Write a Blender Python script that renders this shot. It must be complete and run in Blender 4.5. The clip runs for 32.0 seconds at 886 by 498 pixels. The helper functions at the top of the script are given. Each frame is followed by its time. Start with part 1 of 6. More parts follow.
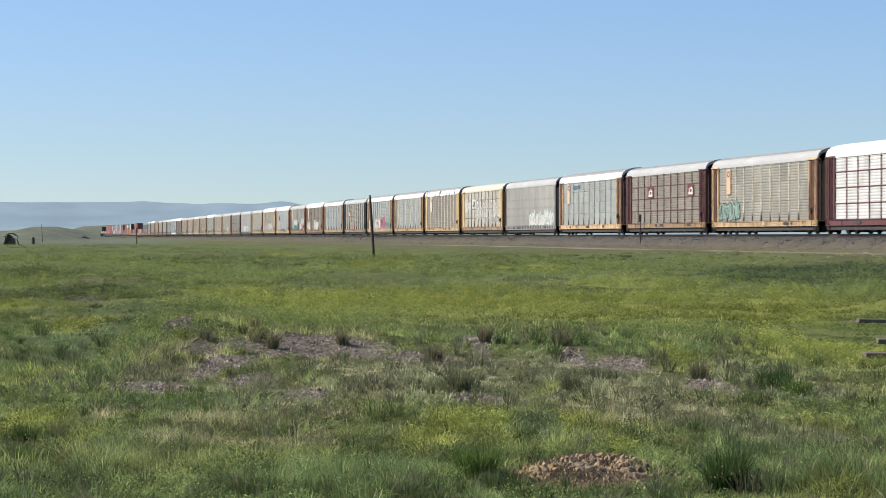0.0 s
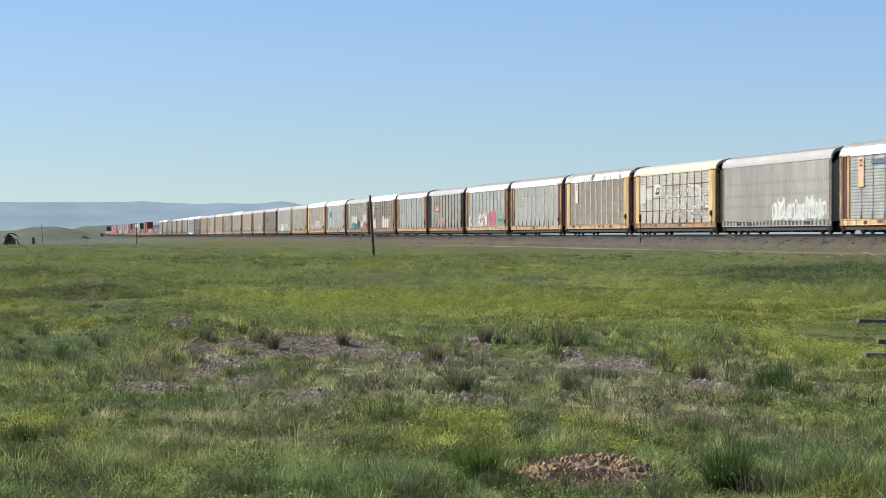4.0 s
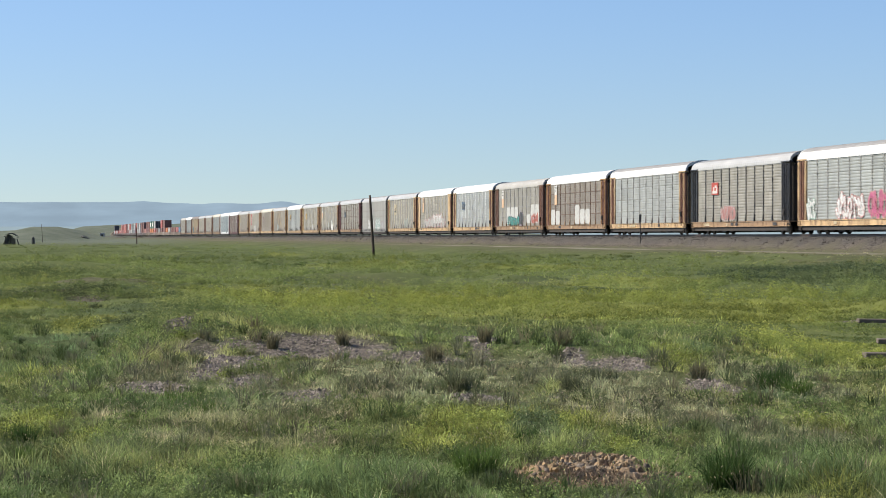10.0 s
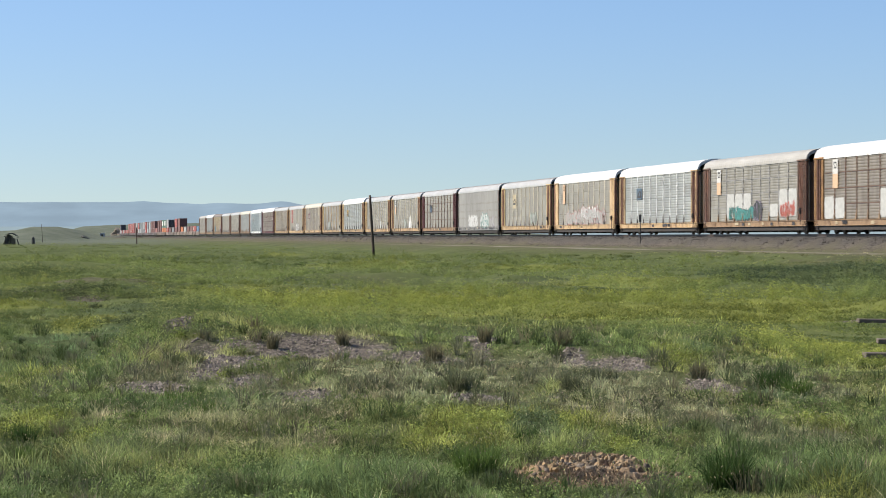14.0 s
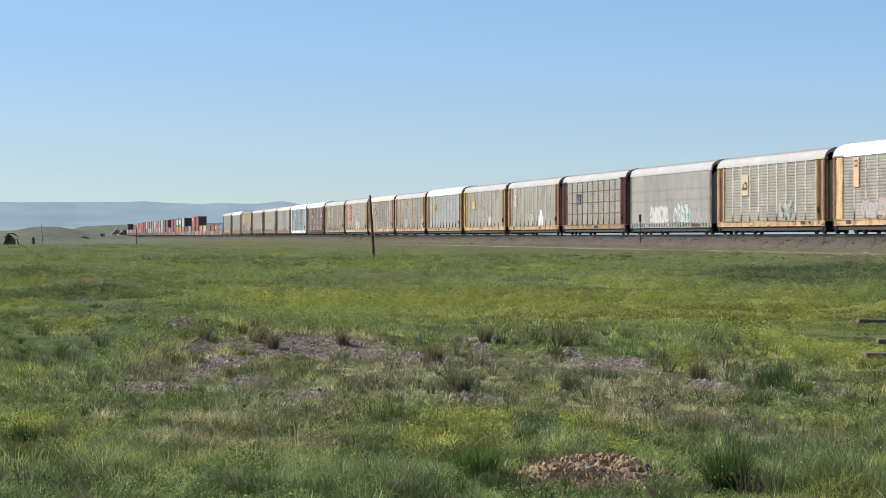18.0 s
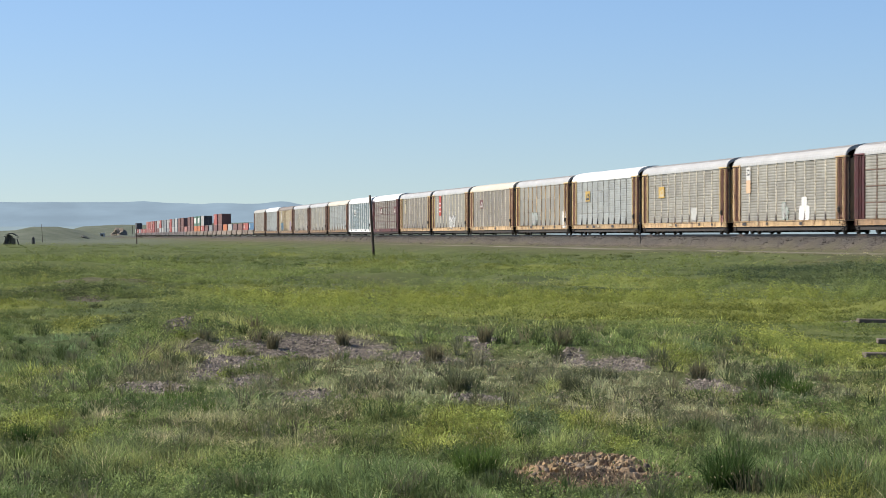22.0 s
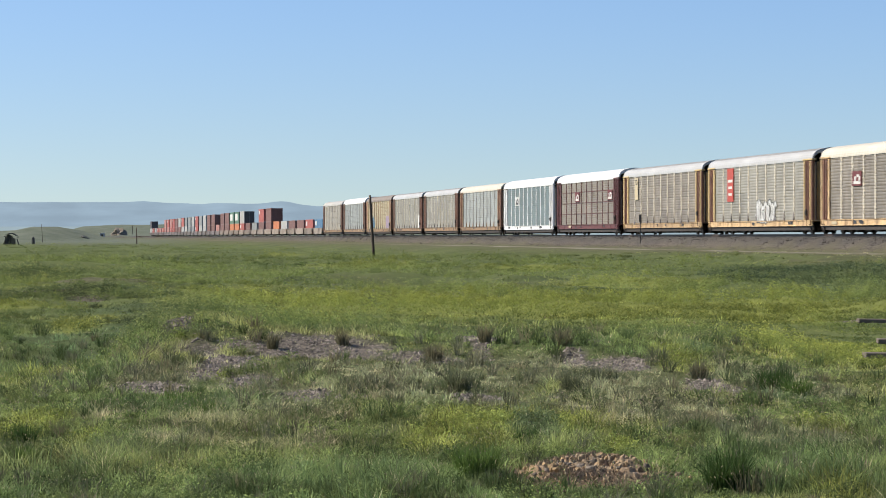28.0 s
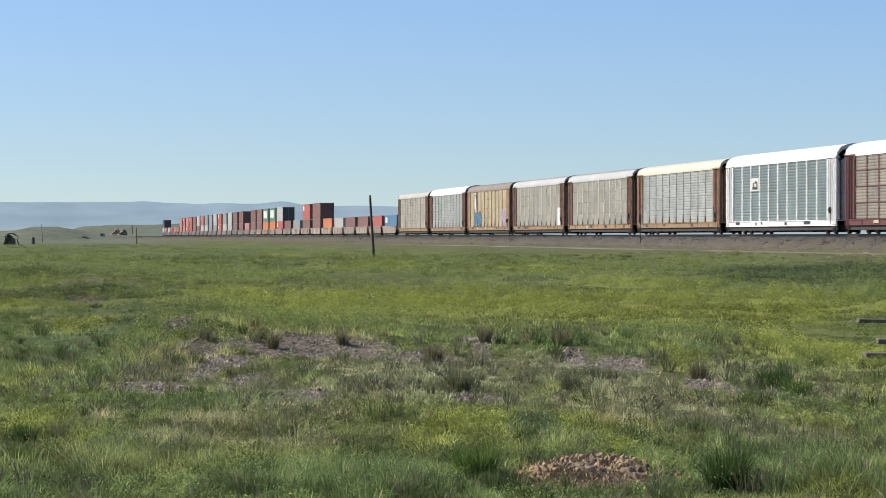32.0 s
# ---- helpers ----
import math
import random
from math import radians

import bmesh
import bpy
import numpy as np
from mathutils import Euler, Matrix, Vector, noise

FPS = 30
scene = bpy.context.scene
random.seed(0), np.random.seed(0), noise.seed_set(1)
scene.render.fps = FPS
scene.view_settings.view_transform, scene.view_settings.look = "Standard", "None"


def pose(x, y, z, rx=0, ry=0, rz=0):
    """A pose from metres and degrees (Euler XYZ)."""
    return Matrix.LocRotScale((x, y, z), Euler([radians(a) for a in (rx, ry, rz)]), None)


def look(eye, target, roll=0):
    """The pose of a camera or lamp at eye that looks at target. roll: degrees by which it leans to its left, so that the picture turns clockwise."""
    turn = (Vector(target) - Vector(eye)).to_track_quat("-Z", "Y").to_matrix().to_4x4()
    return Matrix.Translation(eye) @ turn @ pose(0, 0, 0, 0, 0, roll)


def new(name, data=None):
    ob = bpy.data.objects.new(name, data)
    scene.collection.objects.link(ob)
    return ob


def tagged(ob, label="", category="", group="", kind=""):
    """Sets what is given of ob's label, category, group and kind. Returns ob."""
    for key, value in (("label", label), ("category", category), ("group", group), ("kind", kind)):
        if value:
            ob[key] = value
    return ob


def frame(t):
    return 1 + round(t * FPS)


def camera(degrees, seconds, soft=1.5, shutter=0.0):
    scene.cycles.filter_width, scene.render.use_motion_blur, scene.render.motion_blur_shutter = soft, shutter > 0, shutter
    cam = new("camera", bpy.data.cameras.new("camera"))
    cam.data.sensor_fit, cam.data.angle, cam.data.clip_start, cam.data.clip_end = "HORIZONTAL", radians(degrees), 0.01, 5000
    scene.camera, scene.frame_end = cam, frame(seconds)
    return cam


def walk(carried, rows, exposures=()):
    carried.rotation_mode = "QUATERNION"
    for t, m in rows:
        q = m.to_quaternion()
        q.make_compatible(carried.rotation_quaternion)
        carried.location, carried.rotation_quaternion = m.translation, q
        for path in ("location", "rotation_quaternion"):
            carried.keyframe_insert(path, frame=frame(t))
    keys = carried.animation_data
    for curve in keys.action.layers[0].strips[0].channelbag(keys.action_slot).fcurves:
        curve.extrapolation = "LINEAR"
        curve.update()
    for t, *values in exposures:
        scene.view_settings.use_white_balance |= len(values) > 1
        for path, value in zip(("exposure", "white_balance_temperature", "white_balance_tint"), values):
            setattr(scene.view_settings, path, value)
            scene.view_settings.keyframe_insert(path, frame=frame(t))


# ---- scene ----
cam = camera(19.4, 32.0, soft=0.85, shutter=0.4)
EYE = 1.70
CAM_POSE = pose(0, 0, EYE, 90 - 0.281, 0, 0)
walk(cam, [(0.0, CAM_POSE), (32.0, CAM_POSE)], exposures=[(0.0, 0.6, 6860, 10), (32.0, 0.6, 6860, 10)])

# ---- light: clear morning, sun high on the left and a little ahead ----
SUN_TO = Vector((-0.76, 0.10, 0.66)).normalized()
sky_world = bpy.data.worlds.new("clear_sky")
scene.world = sky_world
sky_world.use_nodes = True
wn = sky_world.node_tree
wn.nodes.clear()
sky = wn.nodes.new("ShaderNodeTexSky")
sky.sky_type = "NISHITA"
sky.sun_disc = False
sky.sun_elevation = math.asin(SUN_TO.z)
sky.sun_rotation = math.atan2(SUN_TO.x, SUN_TO.y)
sky.altitude = 900
sky.air_density = 1.0
sky.dust_density = 1.5
sky.ozone_density = 3.0
bg = wn.nodes.new("ShaderNodeBackground")
bg.inputs["Strength"].default_value = 0.102
wout = wn.nodes.new("ShaderNodeOutputWorld")
# the air is clearest overhead: the low sky takes the blue of a somewhat higher band
sky_co = wn.nodes.new("ShaderNodeTexCoord")
sky_map = wn.nodes.new("ShaderNodeMapping")
sky_map.inputs["Location"].default_value = (0, 0, 0.055)
sky_map.inputs["Scale"].default_value = (1, 1, 1.35)
wn.links.new(sky_co.outputs["Generated"], sky_map.inputs[0])
wn.links.new(sky_map.outputs[0], sky.inputs["Vector"])
# dusty warm-grey air low down, clear blue above it
sky_split = wn.nodes.new("ShaderNodeSeparateXYZ")
sky_rise = wn.nodes.new("ShaderNodeMapRange")
sky_rise.interpolation_type = "SMOOTHSTEP"
sky_rise.inputs["From Min"].default_value = -0.01
sky_rise.inputs["From Max"].default_value = 0.11
sky_mix = wn.nodes.new("ShaderNodeMix")
sky_mix.data_type = "RGBA"
sky_mix.inputs[6].default_value = (0.985, 0.94, 0.875, 1)
sky_mix.inputs[7].default_value = (0.93, 1.03, 1.13, 1)
sky_tint = wn.nodes.new("ShaderNodeVectorMath")
sky_tint.operation = "MULTIPLY"
wn.links.new(sky_co.outputs["Generated"], sky_split.inputs[0])
wn.links.new(sky_split.outputs[2], sky_rise.inputs["Value"])
wn.links.new(sky_rise.outputs[0], sky_mix.inputs[0])
wn.links.new(sky.outputs[0], sky_tint.inputs[0])
wn.links.new(sky_mix.outputs[2], sky_tint.inputs[1])
wn.links.new(sky_tint.outputs[0], bg.inputs[0])
wn.links.new(bg.outputs[0], wout.inputs[0])
sun = new("sun", bpy.data.lights.new("sun", "SUN"))
sun.data.energy = 4.6
sun.data.angle = radians(0.53)
sun.data.color = (1.0, 0.95, 0.87)
sun.matrix_world = look(SUN_TO * 50, (0, 0, 0))

# ---- the track's own frame: s metres along it (away), q metres across it, z up ----
HEAD = radians(99.31)
AWAY = Vector((math.cos(HEAD), math.sin(HEAD), 0))
ACROSS = Vector((math.sin(HEAD), -math.cos(HEAD), 0))
TRACK_Q = 54.45
RAIL_Z = 1.85


def on_track(s, q, z):
    return AWAY * s + ACROSS * q + Vector((0, 0, z))


def track_pose(s, z=RAIL_Z, q=TRACK_Q):
    p = on_track(s, q, z)
    return pose(p.x, p.y, p.z, 0, 0, math.degrees(HEAD))


def travelled(t):
    """Metres that the train has rolled towards the camera by t seconds."""
    return 22.155 * t + 0.0099 * t * t


# ---- materials ----
def mat(name, color, rough=0.7, metal=0.0, var=0.25, scale=3.0, fine=40.0, bump=0.15, bump_size=0.01, island=0.0,
        dirt=None, dirt_amount=0.5, stretch=(1, 1, 1), rand=0.0, spec=0.4):
    m = bpy.data.materials.new(name)
    m.use_nodes = True
    nt = m.node_tree
    b = nt.nodes["Principled BSDF"]
    b.inputs["Roughness"].default_value = rough
    b.inputs["Metallic"].default_value = metal
    b.inputs["Specular IOR Level"].default_value = spec
    co = nt.nodes.new("ShaderNodeTexCoord")
    mp = nt.nodes.new("ShaderNodeMapping")
    mp.inputs["Scale"].default_value = stretch
    nt.links.new(co.outputs["Object"], mp.inputs[0])
    if rand:
        # alike pieces take different parts of the grain
        info = nt.nodes.new("ShaderNodeObjectInfo")
        shift = nt.nodes.new("ShaderNodeMath")
        shift.operation = "MULTIPLY"
        shift.inputs[1].default_value = 60
        nt.links.new(info.outputs["Random"], shift.inputs[0])
        nt.links.new(shift.outputs[0], mp.inputs["Location"])
    n1 = nt.nodes.new("ShaderNodeTexNoise")
    n1.inputs["Scale"].default_value = scale
    n1.inputs["Detail"].default_value = 6
    n2 = nt.nodes.new("ShaderNodeTexNoise")
    n2.inputs["Scale"].default_value = fine
    n2.inputs["Detail"].default_value = 3
    for n in (n1, n2):
        nt.links.new(mp.outputs[0], n.inputs["Vector"])
    add = nt.nodes.new("ShaderNodeMath")
    add.operation = "MULTIPLY_ADD"
    add.inputs[1].default_value = 0.35
    nt.links.new(n2.outputs["Fac"], add.inputs[0])
    nt.links.new(n1.outputs["Fac"], add.inputs[2])
    last = add.outputs[0]
    mr = nt.nodes.new("ShaderNodeMapRange")
    mr.inputs["From Min"].default_value = 0.35
    mr.inputs["From Max"].default_value = 1.0
    mr.inputs["To Min"].default_value = 1.0 - var
    mr.inputs["To Max"].default_value = 1.0 + var
    nt.links.new(last, mr.inputs["Value"])
    factor = mr.outputs[0]
    if rand or island:
        src = nt.nodes.new("ShaderNodeNewGeometry" if island else "ShaderNodeObjectInfo")
        r2 = nt.nodes.new("ShaderNodeMapRange")
        r2.inputs["To Min"].default_value = 1.0 - (rand or island)
        r2.inputs["To Max"].default_value = 1.0 + (rand or island)
        nt.links.new(src.outputs["Random Per Island" if island else "Random"], r2.inputs["Value"])
        mul = nt.nodes.new("ShaderNodeMath")
        mul.operation = "MULTIPLY"
        nt.links.new(factor, mul.inputs[0])
        nt.links.new(r2.outputs[0], mul.inputs[1])
        factor = mul.outputs[0]
    sc = nt.nodes.new("ShaderNodeVectorMath")
    sc.operation = "SCALE"
    sc.inputs[0].default_value = color
    nt.links.new(factor, sc.inputs["Scale"])
    out = sc.outputs[0]
    if dirt:
        n3 = nt.nodes.new("ShaderNodeTexNoise")
        n3.inputs["Scale"].default_value = scale * 2.3
        n3.inputs["Detail"].default_value = 8
        n3.inputs["Roughness"].default_value = 0.65
        nt.links.new(mp.outputs[0], n3.inputs["Vector"])
        r3 = nt.nodes.new("ShaderNodeMapRange")
        r3.inputs["From Min"].default_value = 0.48
        r3.inputs["From Max"].default_value = 0.72
        r3.inputs["To Max"].default_value = dirt_amount
        nt.links.new(n3.outputs["Fac"], r3.inputs["Value"])
        mix = nt.nodes.new("ShaderNodeMix")
        mix.data_type = "RGBA"
        mix.inputs[7].default_value = (*dirt, 1)
        nt.links.new(r3.outputs[0], mix.inputs[0])
        nt.links.new(out, mix.inputs[6])
        out = mix.outputs[2]
    nt.links.new(out, b.inputs["Base Color"])
    if bump:
        bp = nt.nodes.new("ShaderNodeBump")
        bp.inputs["Strength"].default_value = bump
        bp.inputs["Distance"].default_value = bump_size
        nt.links.new(last, bp.inputs["Height"])
        nt.links.new(bp.outputs[0], b.inputs["Normal"])
    return m


def plant_mat(name, rough=0.6, translucent=0.35):
    """Leaves and blades: their own colour from the attribute tint, a little translucent."""
    m = bpy.data.materials.new(name)
    m.use_nodes = True
    nt = m.node_tree
    b = nt.nodes["Principled BSDF"]
    b.inputs["Roughness"].default_value = rough
    b.inputs["Specular IOR Level"].default_value = 0.15
    at = nt.nodes.new("ShaderNodeAttribute")
    at.attribute_name = "tint"
    tr = nt.nodes.new("ShaderNodeBsdfTranslucent")
    mx = nt.nodes.new("ShaderNodeMixShader")
    mx.inputs[0].default_value = translucent
    nt.links.new(at.outputs["Color"], b.inputs["Base Color"])
    nt.links.new(at.outputs["Color"], tr.inputs["Color"])
    nt.links.new(b.outputs[0], mx.inputs[1])
    nt.links.new(tr.outputs[0], mx.inputs[2])
    nt.links.new(mx.outputs[0], nt.nodes["Material Output"].inputs[0])
    return m


RUST = (0.16, 0.085, 0.045)
GRIME = (0.10, 0.085, 0.07)
PAINT = {
    "yellow": mat("yellow_paint", (0.47, 0.325, 0.175), 0.55, var=0.3, scale=0.8, fine=14, dirt=(0.13, 0.068, 0.04), dirt_amount=1.2, rand=0.2, stretch=(1, 1, 0.35)),
    "gold": mat("golden_yellow_paint", (0.51, 0.37, 0.175), 0.55, var=0.2, scale=0.8, fine=14, dirt=(0.15, 0.08, 0.04), dirt_amount=0.55, rand=0.14, stretch=(1, 1, 0.35)),
    "orange": mat("faded_orange_paint", (0.304, 0.165, 0.066), 0.6, var=0.2, scale=0.8, fine=14, dirt=RUST, dirt_amount=0.7, rand=0.12),
    "maroon": mat("maroon_paint", (0.099, 0.030, 0.030), 0.55, var=0.2, scale=0.8, fine=14, dirt=GRIME, dirt_amount=0.5, rand=0.1),
    "galv": mat("dull_galvanised_post", (0.30, 0.295, 0.275), 0.5, 0.1, var=0.15, scale=0.8, fine=14, dirt=(0.18, 0.16, 0.13), dirt_amount=0.5, rand=0.05),
    "steel": mat("dark_grey_well_paint", (0.19, 0.165, 0.155), 0.6, var=0.2, scale=0.8, fine=14, dirt=(0.06, 0.045, 0.035), dirt_amount=0.6, rand=0.15),
    "shade_rust": mat("shade_and_rust_brown_paint", (0.20, 0.098, 0.066), 0.65, var=0.3, scale=0.8, fine=14, dirt=(0.05, 0.04, 0.035), dirt_amount=0.6, rand=0.25),
    "brown": mat("brown_paint", (0.132, 0.079, 0.056), 0.6, var=0.2, scale=0.8, fine=14, dirt=GRIME, dirt_amount=0.5, rand=0.1),
    "black": mat("black_paint", (0.018, 0.018, 0.021), 0.5, var=0.2, scale=0.8, fine=14, dirt=GRIME, dirt_amount=0.4, rand=0.1),
    "white": mat("white_paint", (0.70, 0.70, 0.69), 0.5, var=0.08, scale=0.8, fine=14, dirt=(0.264, 0.238, 0.205), dirt_amount=0.35, rand=0.04),
    "cream": mat("cream_paint", (0.60, 0.545, 0.44), 0.6, var=0.12, scale=0.8, fine=14, dirt=(0.211, 0.172, 0.132), dirt_amount=0.5, rand=0.06),
    "taupe": mat("dusty_taupe_well_paint", (0.27, 0.225, 0.185), 0.65, var=0.25, scale=0.8, fine=14, dirt=(0.12, 0.085, 0.06), dirt_amount=0.6, rand=0.2),
    "tan": mat("tan_paint", (0.27, 0.175, 0.10), 0.6, var=0.25, scale=0.8, fine=14, dirt=(0.11, 0.06, 0.03), dirt_amount=1.0, rand=0.12),
    "grey": mat("grey_paint", (0.264, 0.257, 0.244), 0.55, var=0.15, scale=0.8, fine=14, dirt=(0.158, 0.139, 0.119), dirt_amount=0.5, rand=0.05),
}


def steel_sheet(name, color, dirt, amount):
    return mat(name, color, 0.5, 0.15, var=0.26, scale=0.7, fine=9, bump=0.1, dirt=dirt, dirt_amount=amount, stretch=(1, 1, 0.4), rand=0.09)


SHEET = {
    "straw": steel_sheet("straw_yellow_sheet", (0.36, 0.30, 0.19), (0.22, 0.17, 0.10), 0.5),
    "grey": steel_sheet("weathered_grey_steel_sheet", (0.258, 0.245, 0.208), (0.165, 0.142, 0.112), 0.6),
    "blue": steel_sheet("bluish_galvanised_sheet", (0.285, 0.298, 0.282), (0.20, 0.192, 0.172), 0.5),
    "pale": steel_sheet("pale_galvanised_sheet", (0.284, 0.297, 0.281), (0.236, 0.223, 0.205), 0.4),
    "brown": steel_sheet("brownish_dirty_sheet", (0.213, 0.187, 0.153), (0.10, 0.079, 0.062), 0.6),
    "white": steel_sheet("white_painted_sheet", (0.517, 0.510, 0.490), (0.279, 0.260, 0.236), 0.3),
    "cream": steel_sheet("cream_painted_sheet", (0.40, 0.385, 0.33), (0.211, 0.167, 0.118), 0.6),
    "green": steel_sheet("blue_green_steel_sheet", (0.135, 0.172, 0.172), (0.15, 0.165, 0.16), 0.4),
    "smooth": steel_sheet("smooth_warm_grey_panel", (0.287, 0.274, 0.249), (0.192, 0.174, 0.149), 0.4),
    "beige": steel_sheet("beige_grey_panel", (0.317, 0.288, 0.238), (0.174, 0.149, 0.118), 0.5),
}
ROOF = {
    "white": mat("white_roof_sheet", (0.62, 0.62, 0.605), 0.45, var=0.07, scale=1.2, fine=12, dirt=(0.5, 0.48, 0.44), dirt_amount=0.3, stretch=(0.5, 1, 1)),
    "grey": mat("dull_grey_roof_sheet", (0.36, 0.345, 0.315), 0.55, var=0.14, scale=1.2, fine=12, dirt=(0.3, 0.27, 0.23), dirt_amount=0.5, stretch=(0.5, 1, 1)),
    "silver": mat("silver_roof_sheet", (0.43, 0.42, 0.40), 0.42, 0.15, var=0.12, scale=1.2, fine=12, dirt=(0.4, 0.37, 0.33), dirt_amount=0.4, stretch=(0.5, 1, 1)),
    "cream": mat("cream_roof_sheet", (0.50, 0.46, 0.38), 0.5, var=0.1, scale=1.2, fine=12, dirt=(0.45, 0.4, 0.32), dirt_amount=0.4, stretch=(0.5, 1, 1)),
    "peeling": mat("white_roof_with_peeling_black_patches", (0.80, 0.79, 0.76), 0.5, var=0.1, scale=0.5, fine=8, dirt=(0.05, 0.045, 0.045), dirt_amount=2.2),
    "capped": mat("white_roof_sheet_under_bare_crown", (0.62, 0.62, 0.605), 0.45, var=0.07, scale=1.2, fine=12, dirt=(0.45, 0.43, 0.40), dirt_amount=0.4, stretch=(0.5, 1, 1)),
    "crown": mat("bare_dull_roof_crown", (0.27, 0.263, 0.25), 0.6, var=0.2, scale=1.2, fine=12, dirt=(0.12, 0.10, 0.09), dirt_amount=0.5),
    "brown": mat("dark_brown_roof_sheet", (0.20, 0.17, 0.145), 0.6, var=0.2, scale=1.2, fine=12, dirt=RUST, dirt_amount=0.5),
}
DARK = mat("dark_underframe_steel_and_shade", (0.035, 0.030, 0.027), 0.75, var=0.3, scale=2, fine=30, dirt=(0.10, 0.07, 0.05), dirt_amount=0.6)
WHEEL = mat("worn_wheel_steel", (0.09, 0.075, 0.065), 0.6, 0.4, var=0.3, scale=4, fine=40)
RAIL_STEEL = mat("rusty_rail_steel", (0.08, 0.058, 0.047), 0.5, 0.5, var=0.3, scale=2, fine=30)
POLE_WOOD = mat("dark_creosoted_wood", (0.075, 0.055, 0.042), 0.85, var=0.35, scale=2, fine=30, bump=0.5, stretch=(6, 6, 0.5))
SIGN_GREY = mat("galvanised_post_steel", (0.10, 0.095, 0.09), 0.6, 0.3)
PLATE = {k: mat(k + "_plate_paint", c, 0.6, var=0.12, scale=2, fine=20, dirt=(0.216, 0.173, 0.130), dirt_amount=0.35) for k, c in {
    "peach": (0.56, 0.37, 0.235), "white": (0.540, 0.533, 0.504), "red": (0.374, 0.054, 0.040), "maroon": (0.122, 0.029, 0.032),
    "gold": (0.446, 0.288, 0.065), "slate": (0.072, 0.115, 0.158), "dark": (0.036, 0.036, 0.040), "cream": (0.446, 0.374, 0.245)}.items()}
SPRAY = {k: mat(k + "_spray_paint", c, 0.65, var=0.25, scale=3, fine=25) for k, c in {
    "white": (0.60, 0.60, 0.585), "dull": (0.40, 0.40, 0.38), "pink": (0.446, 0.122, 0.216), "rose": (0.432, 0.216, 0.202), "teal": (0.072, 0.259, 0.238), "mint": (0.259, 0.374, 0.324),
    "dark": (0.065, 0.072, 0.072), "red": (0.396, 0.115, 0.086), "blue": (0.094, 0.202, 0.302), "green": (0.144, 0.216, 0.144), "lilac": (0.274, 0.216, 0.302), "sky": (0.288, 0.396, 0.446)}.items()}
# colours drawn towards grey: the haze of distance is put into the paint
BOX = {k: mat(k + "_hazed_container_paint", tuple(v * 0.78 + 0.045 for v in c), 0.55, var=0.18, scale=0.8, fine=12, dirt=RUST, dirt_amount=0.35, rand=0.08) for k, c in {
    "brown": (0.152, 0.052, 0.040), "red": (0.360, 0.056, 0.040), "orange": (0.480, 0.128, 0.024), "blue": (0.036, 0.160, 0.304), "white": (0.37, 0.37, 0.355),
    "grey": (0.20, 0.215, 0.22), "green": (0.048, 0.160, 0.104), "dark": (0.036, 0.032, 0.040), "rose": (0.368, 0.144, 0.120)}.items()}


# ---- mesh helpers ----
def quads(bm, corners, faces):
    vs = [bm.verts.new(c) for c in corners]
    return [bm.faces.new([vs[i] for i in f]) for f in faces]


def box(bm, x0, x1, y0, y1, z0, z1):
    return quads(bm, [(x, y, z) for x in (x0, x1) for y in (y0, y1) for z in (z0, z1)],
                 [(0, 1, 3, 2), (4, 6, 7, 5), (0, 4, 5, 1), (2, 3, 7, 6), (0, 2, 6, 4), (1, 5, 7, 3)])


def bevel_box(bm, x0, x1, y0, y1, z0, z1, r=0.02):
    n = len(bm.verts)
    box(bm, x0, x1, y0, y1, z0, z1)
    bm.verts.ensure_lookup_table()
    vs = set(bm.verts[n:])
    es = [e for e in bm.edges if e.verts[0] in vs and e.verts[1] in vs]
    bmesh.ops.bevel(bm, geom=es, offset=r, segments=1, affect="EDGES")


def pipe(bm, points, radii, n=10):
    """One closed round bar through the points."""
    rings = []
    for p, r in zip(points, radii):
        rings.append([bm.verts.new((p[0] + r * math.cos(2 * math.pi * i / n), p[1] + r * math.sin(2 * math.pi * i / n), p[2])) for i in range(n)])
    for a, b in zip(rings, rings[1:]):
        for i in range(n):
            bm.faces.new([a[i], a[(i + 1) % n], b[(i + 1) % n], b[i]])
    bm.faces.new(rings[0][::-1]), bm.faces.new(rings[-1])


def tube(bm, p0, p1, r0, r1=None, n=8):
    p0, p1 = Vector(p0), Vector(p1)
    r1 = r0 if r1 is None else r1
    q = (p1 - p0).to_track_quat("Z", "Y").to_matrix()
    ring = [[bm.verts.new(p + q @ Vector((r * math.cos(2 * math.pi * i / n), r * math.sin(2 * math.pi * i / n), 0))) for i in range(n)]
            for p, r in ((p0, r0), (p1, r1))]
    for i in range(n):
        bm.faces.new([ring[0][i], ring[0][(i + 1) % n], ring[1][(i + 1) % n], ring[1][i]])
    bm.faces.new(ring[0][::-1]), bm.faces.new(ring[1])


def sweep(bm, profile, x0, x1, close=False):
    """A profile of (y, z) points drawn along x."""
    a = [bm.verts.new((x0, y, z)) for y, z in profile]
    b = [bm.verts.new((x1, y, z)) for y, z in profile]
    n = len(profile)
    for i in range(n if close else n - 1):
        j = (i + 1) % n
        bm.faces.new([a[i], b[i], b[j], a[j]])
    if close:
        bm.faces.new(a), bm.faces.new(b[::-1])


def as_mesh(name, bm, *materials, smooth=False):
    bmesh.ops.recalc_face_normals(bm, faces=bm.faces[:])
    me = bpy.data.meshes.new(name)
    bm.to_mesh(me)
    bm.free()
    for m in materials:
        me.materials.append(m)
    if smooth:
        me.shade_smooth()
    return me


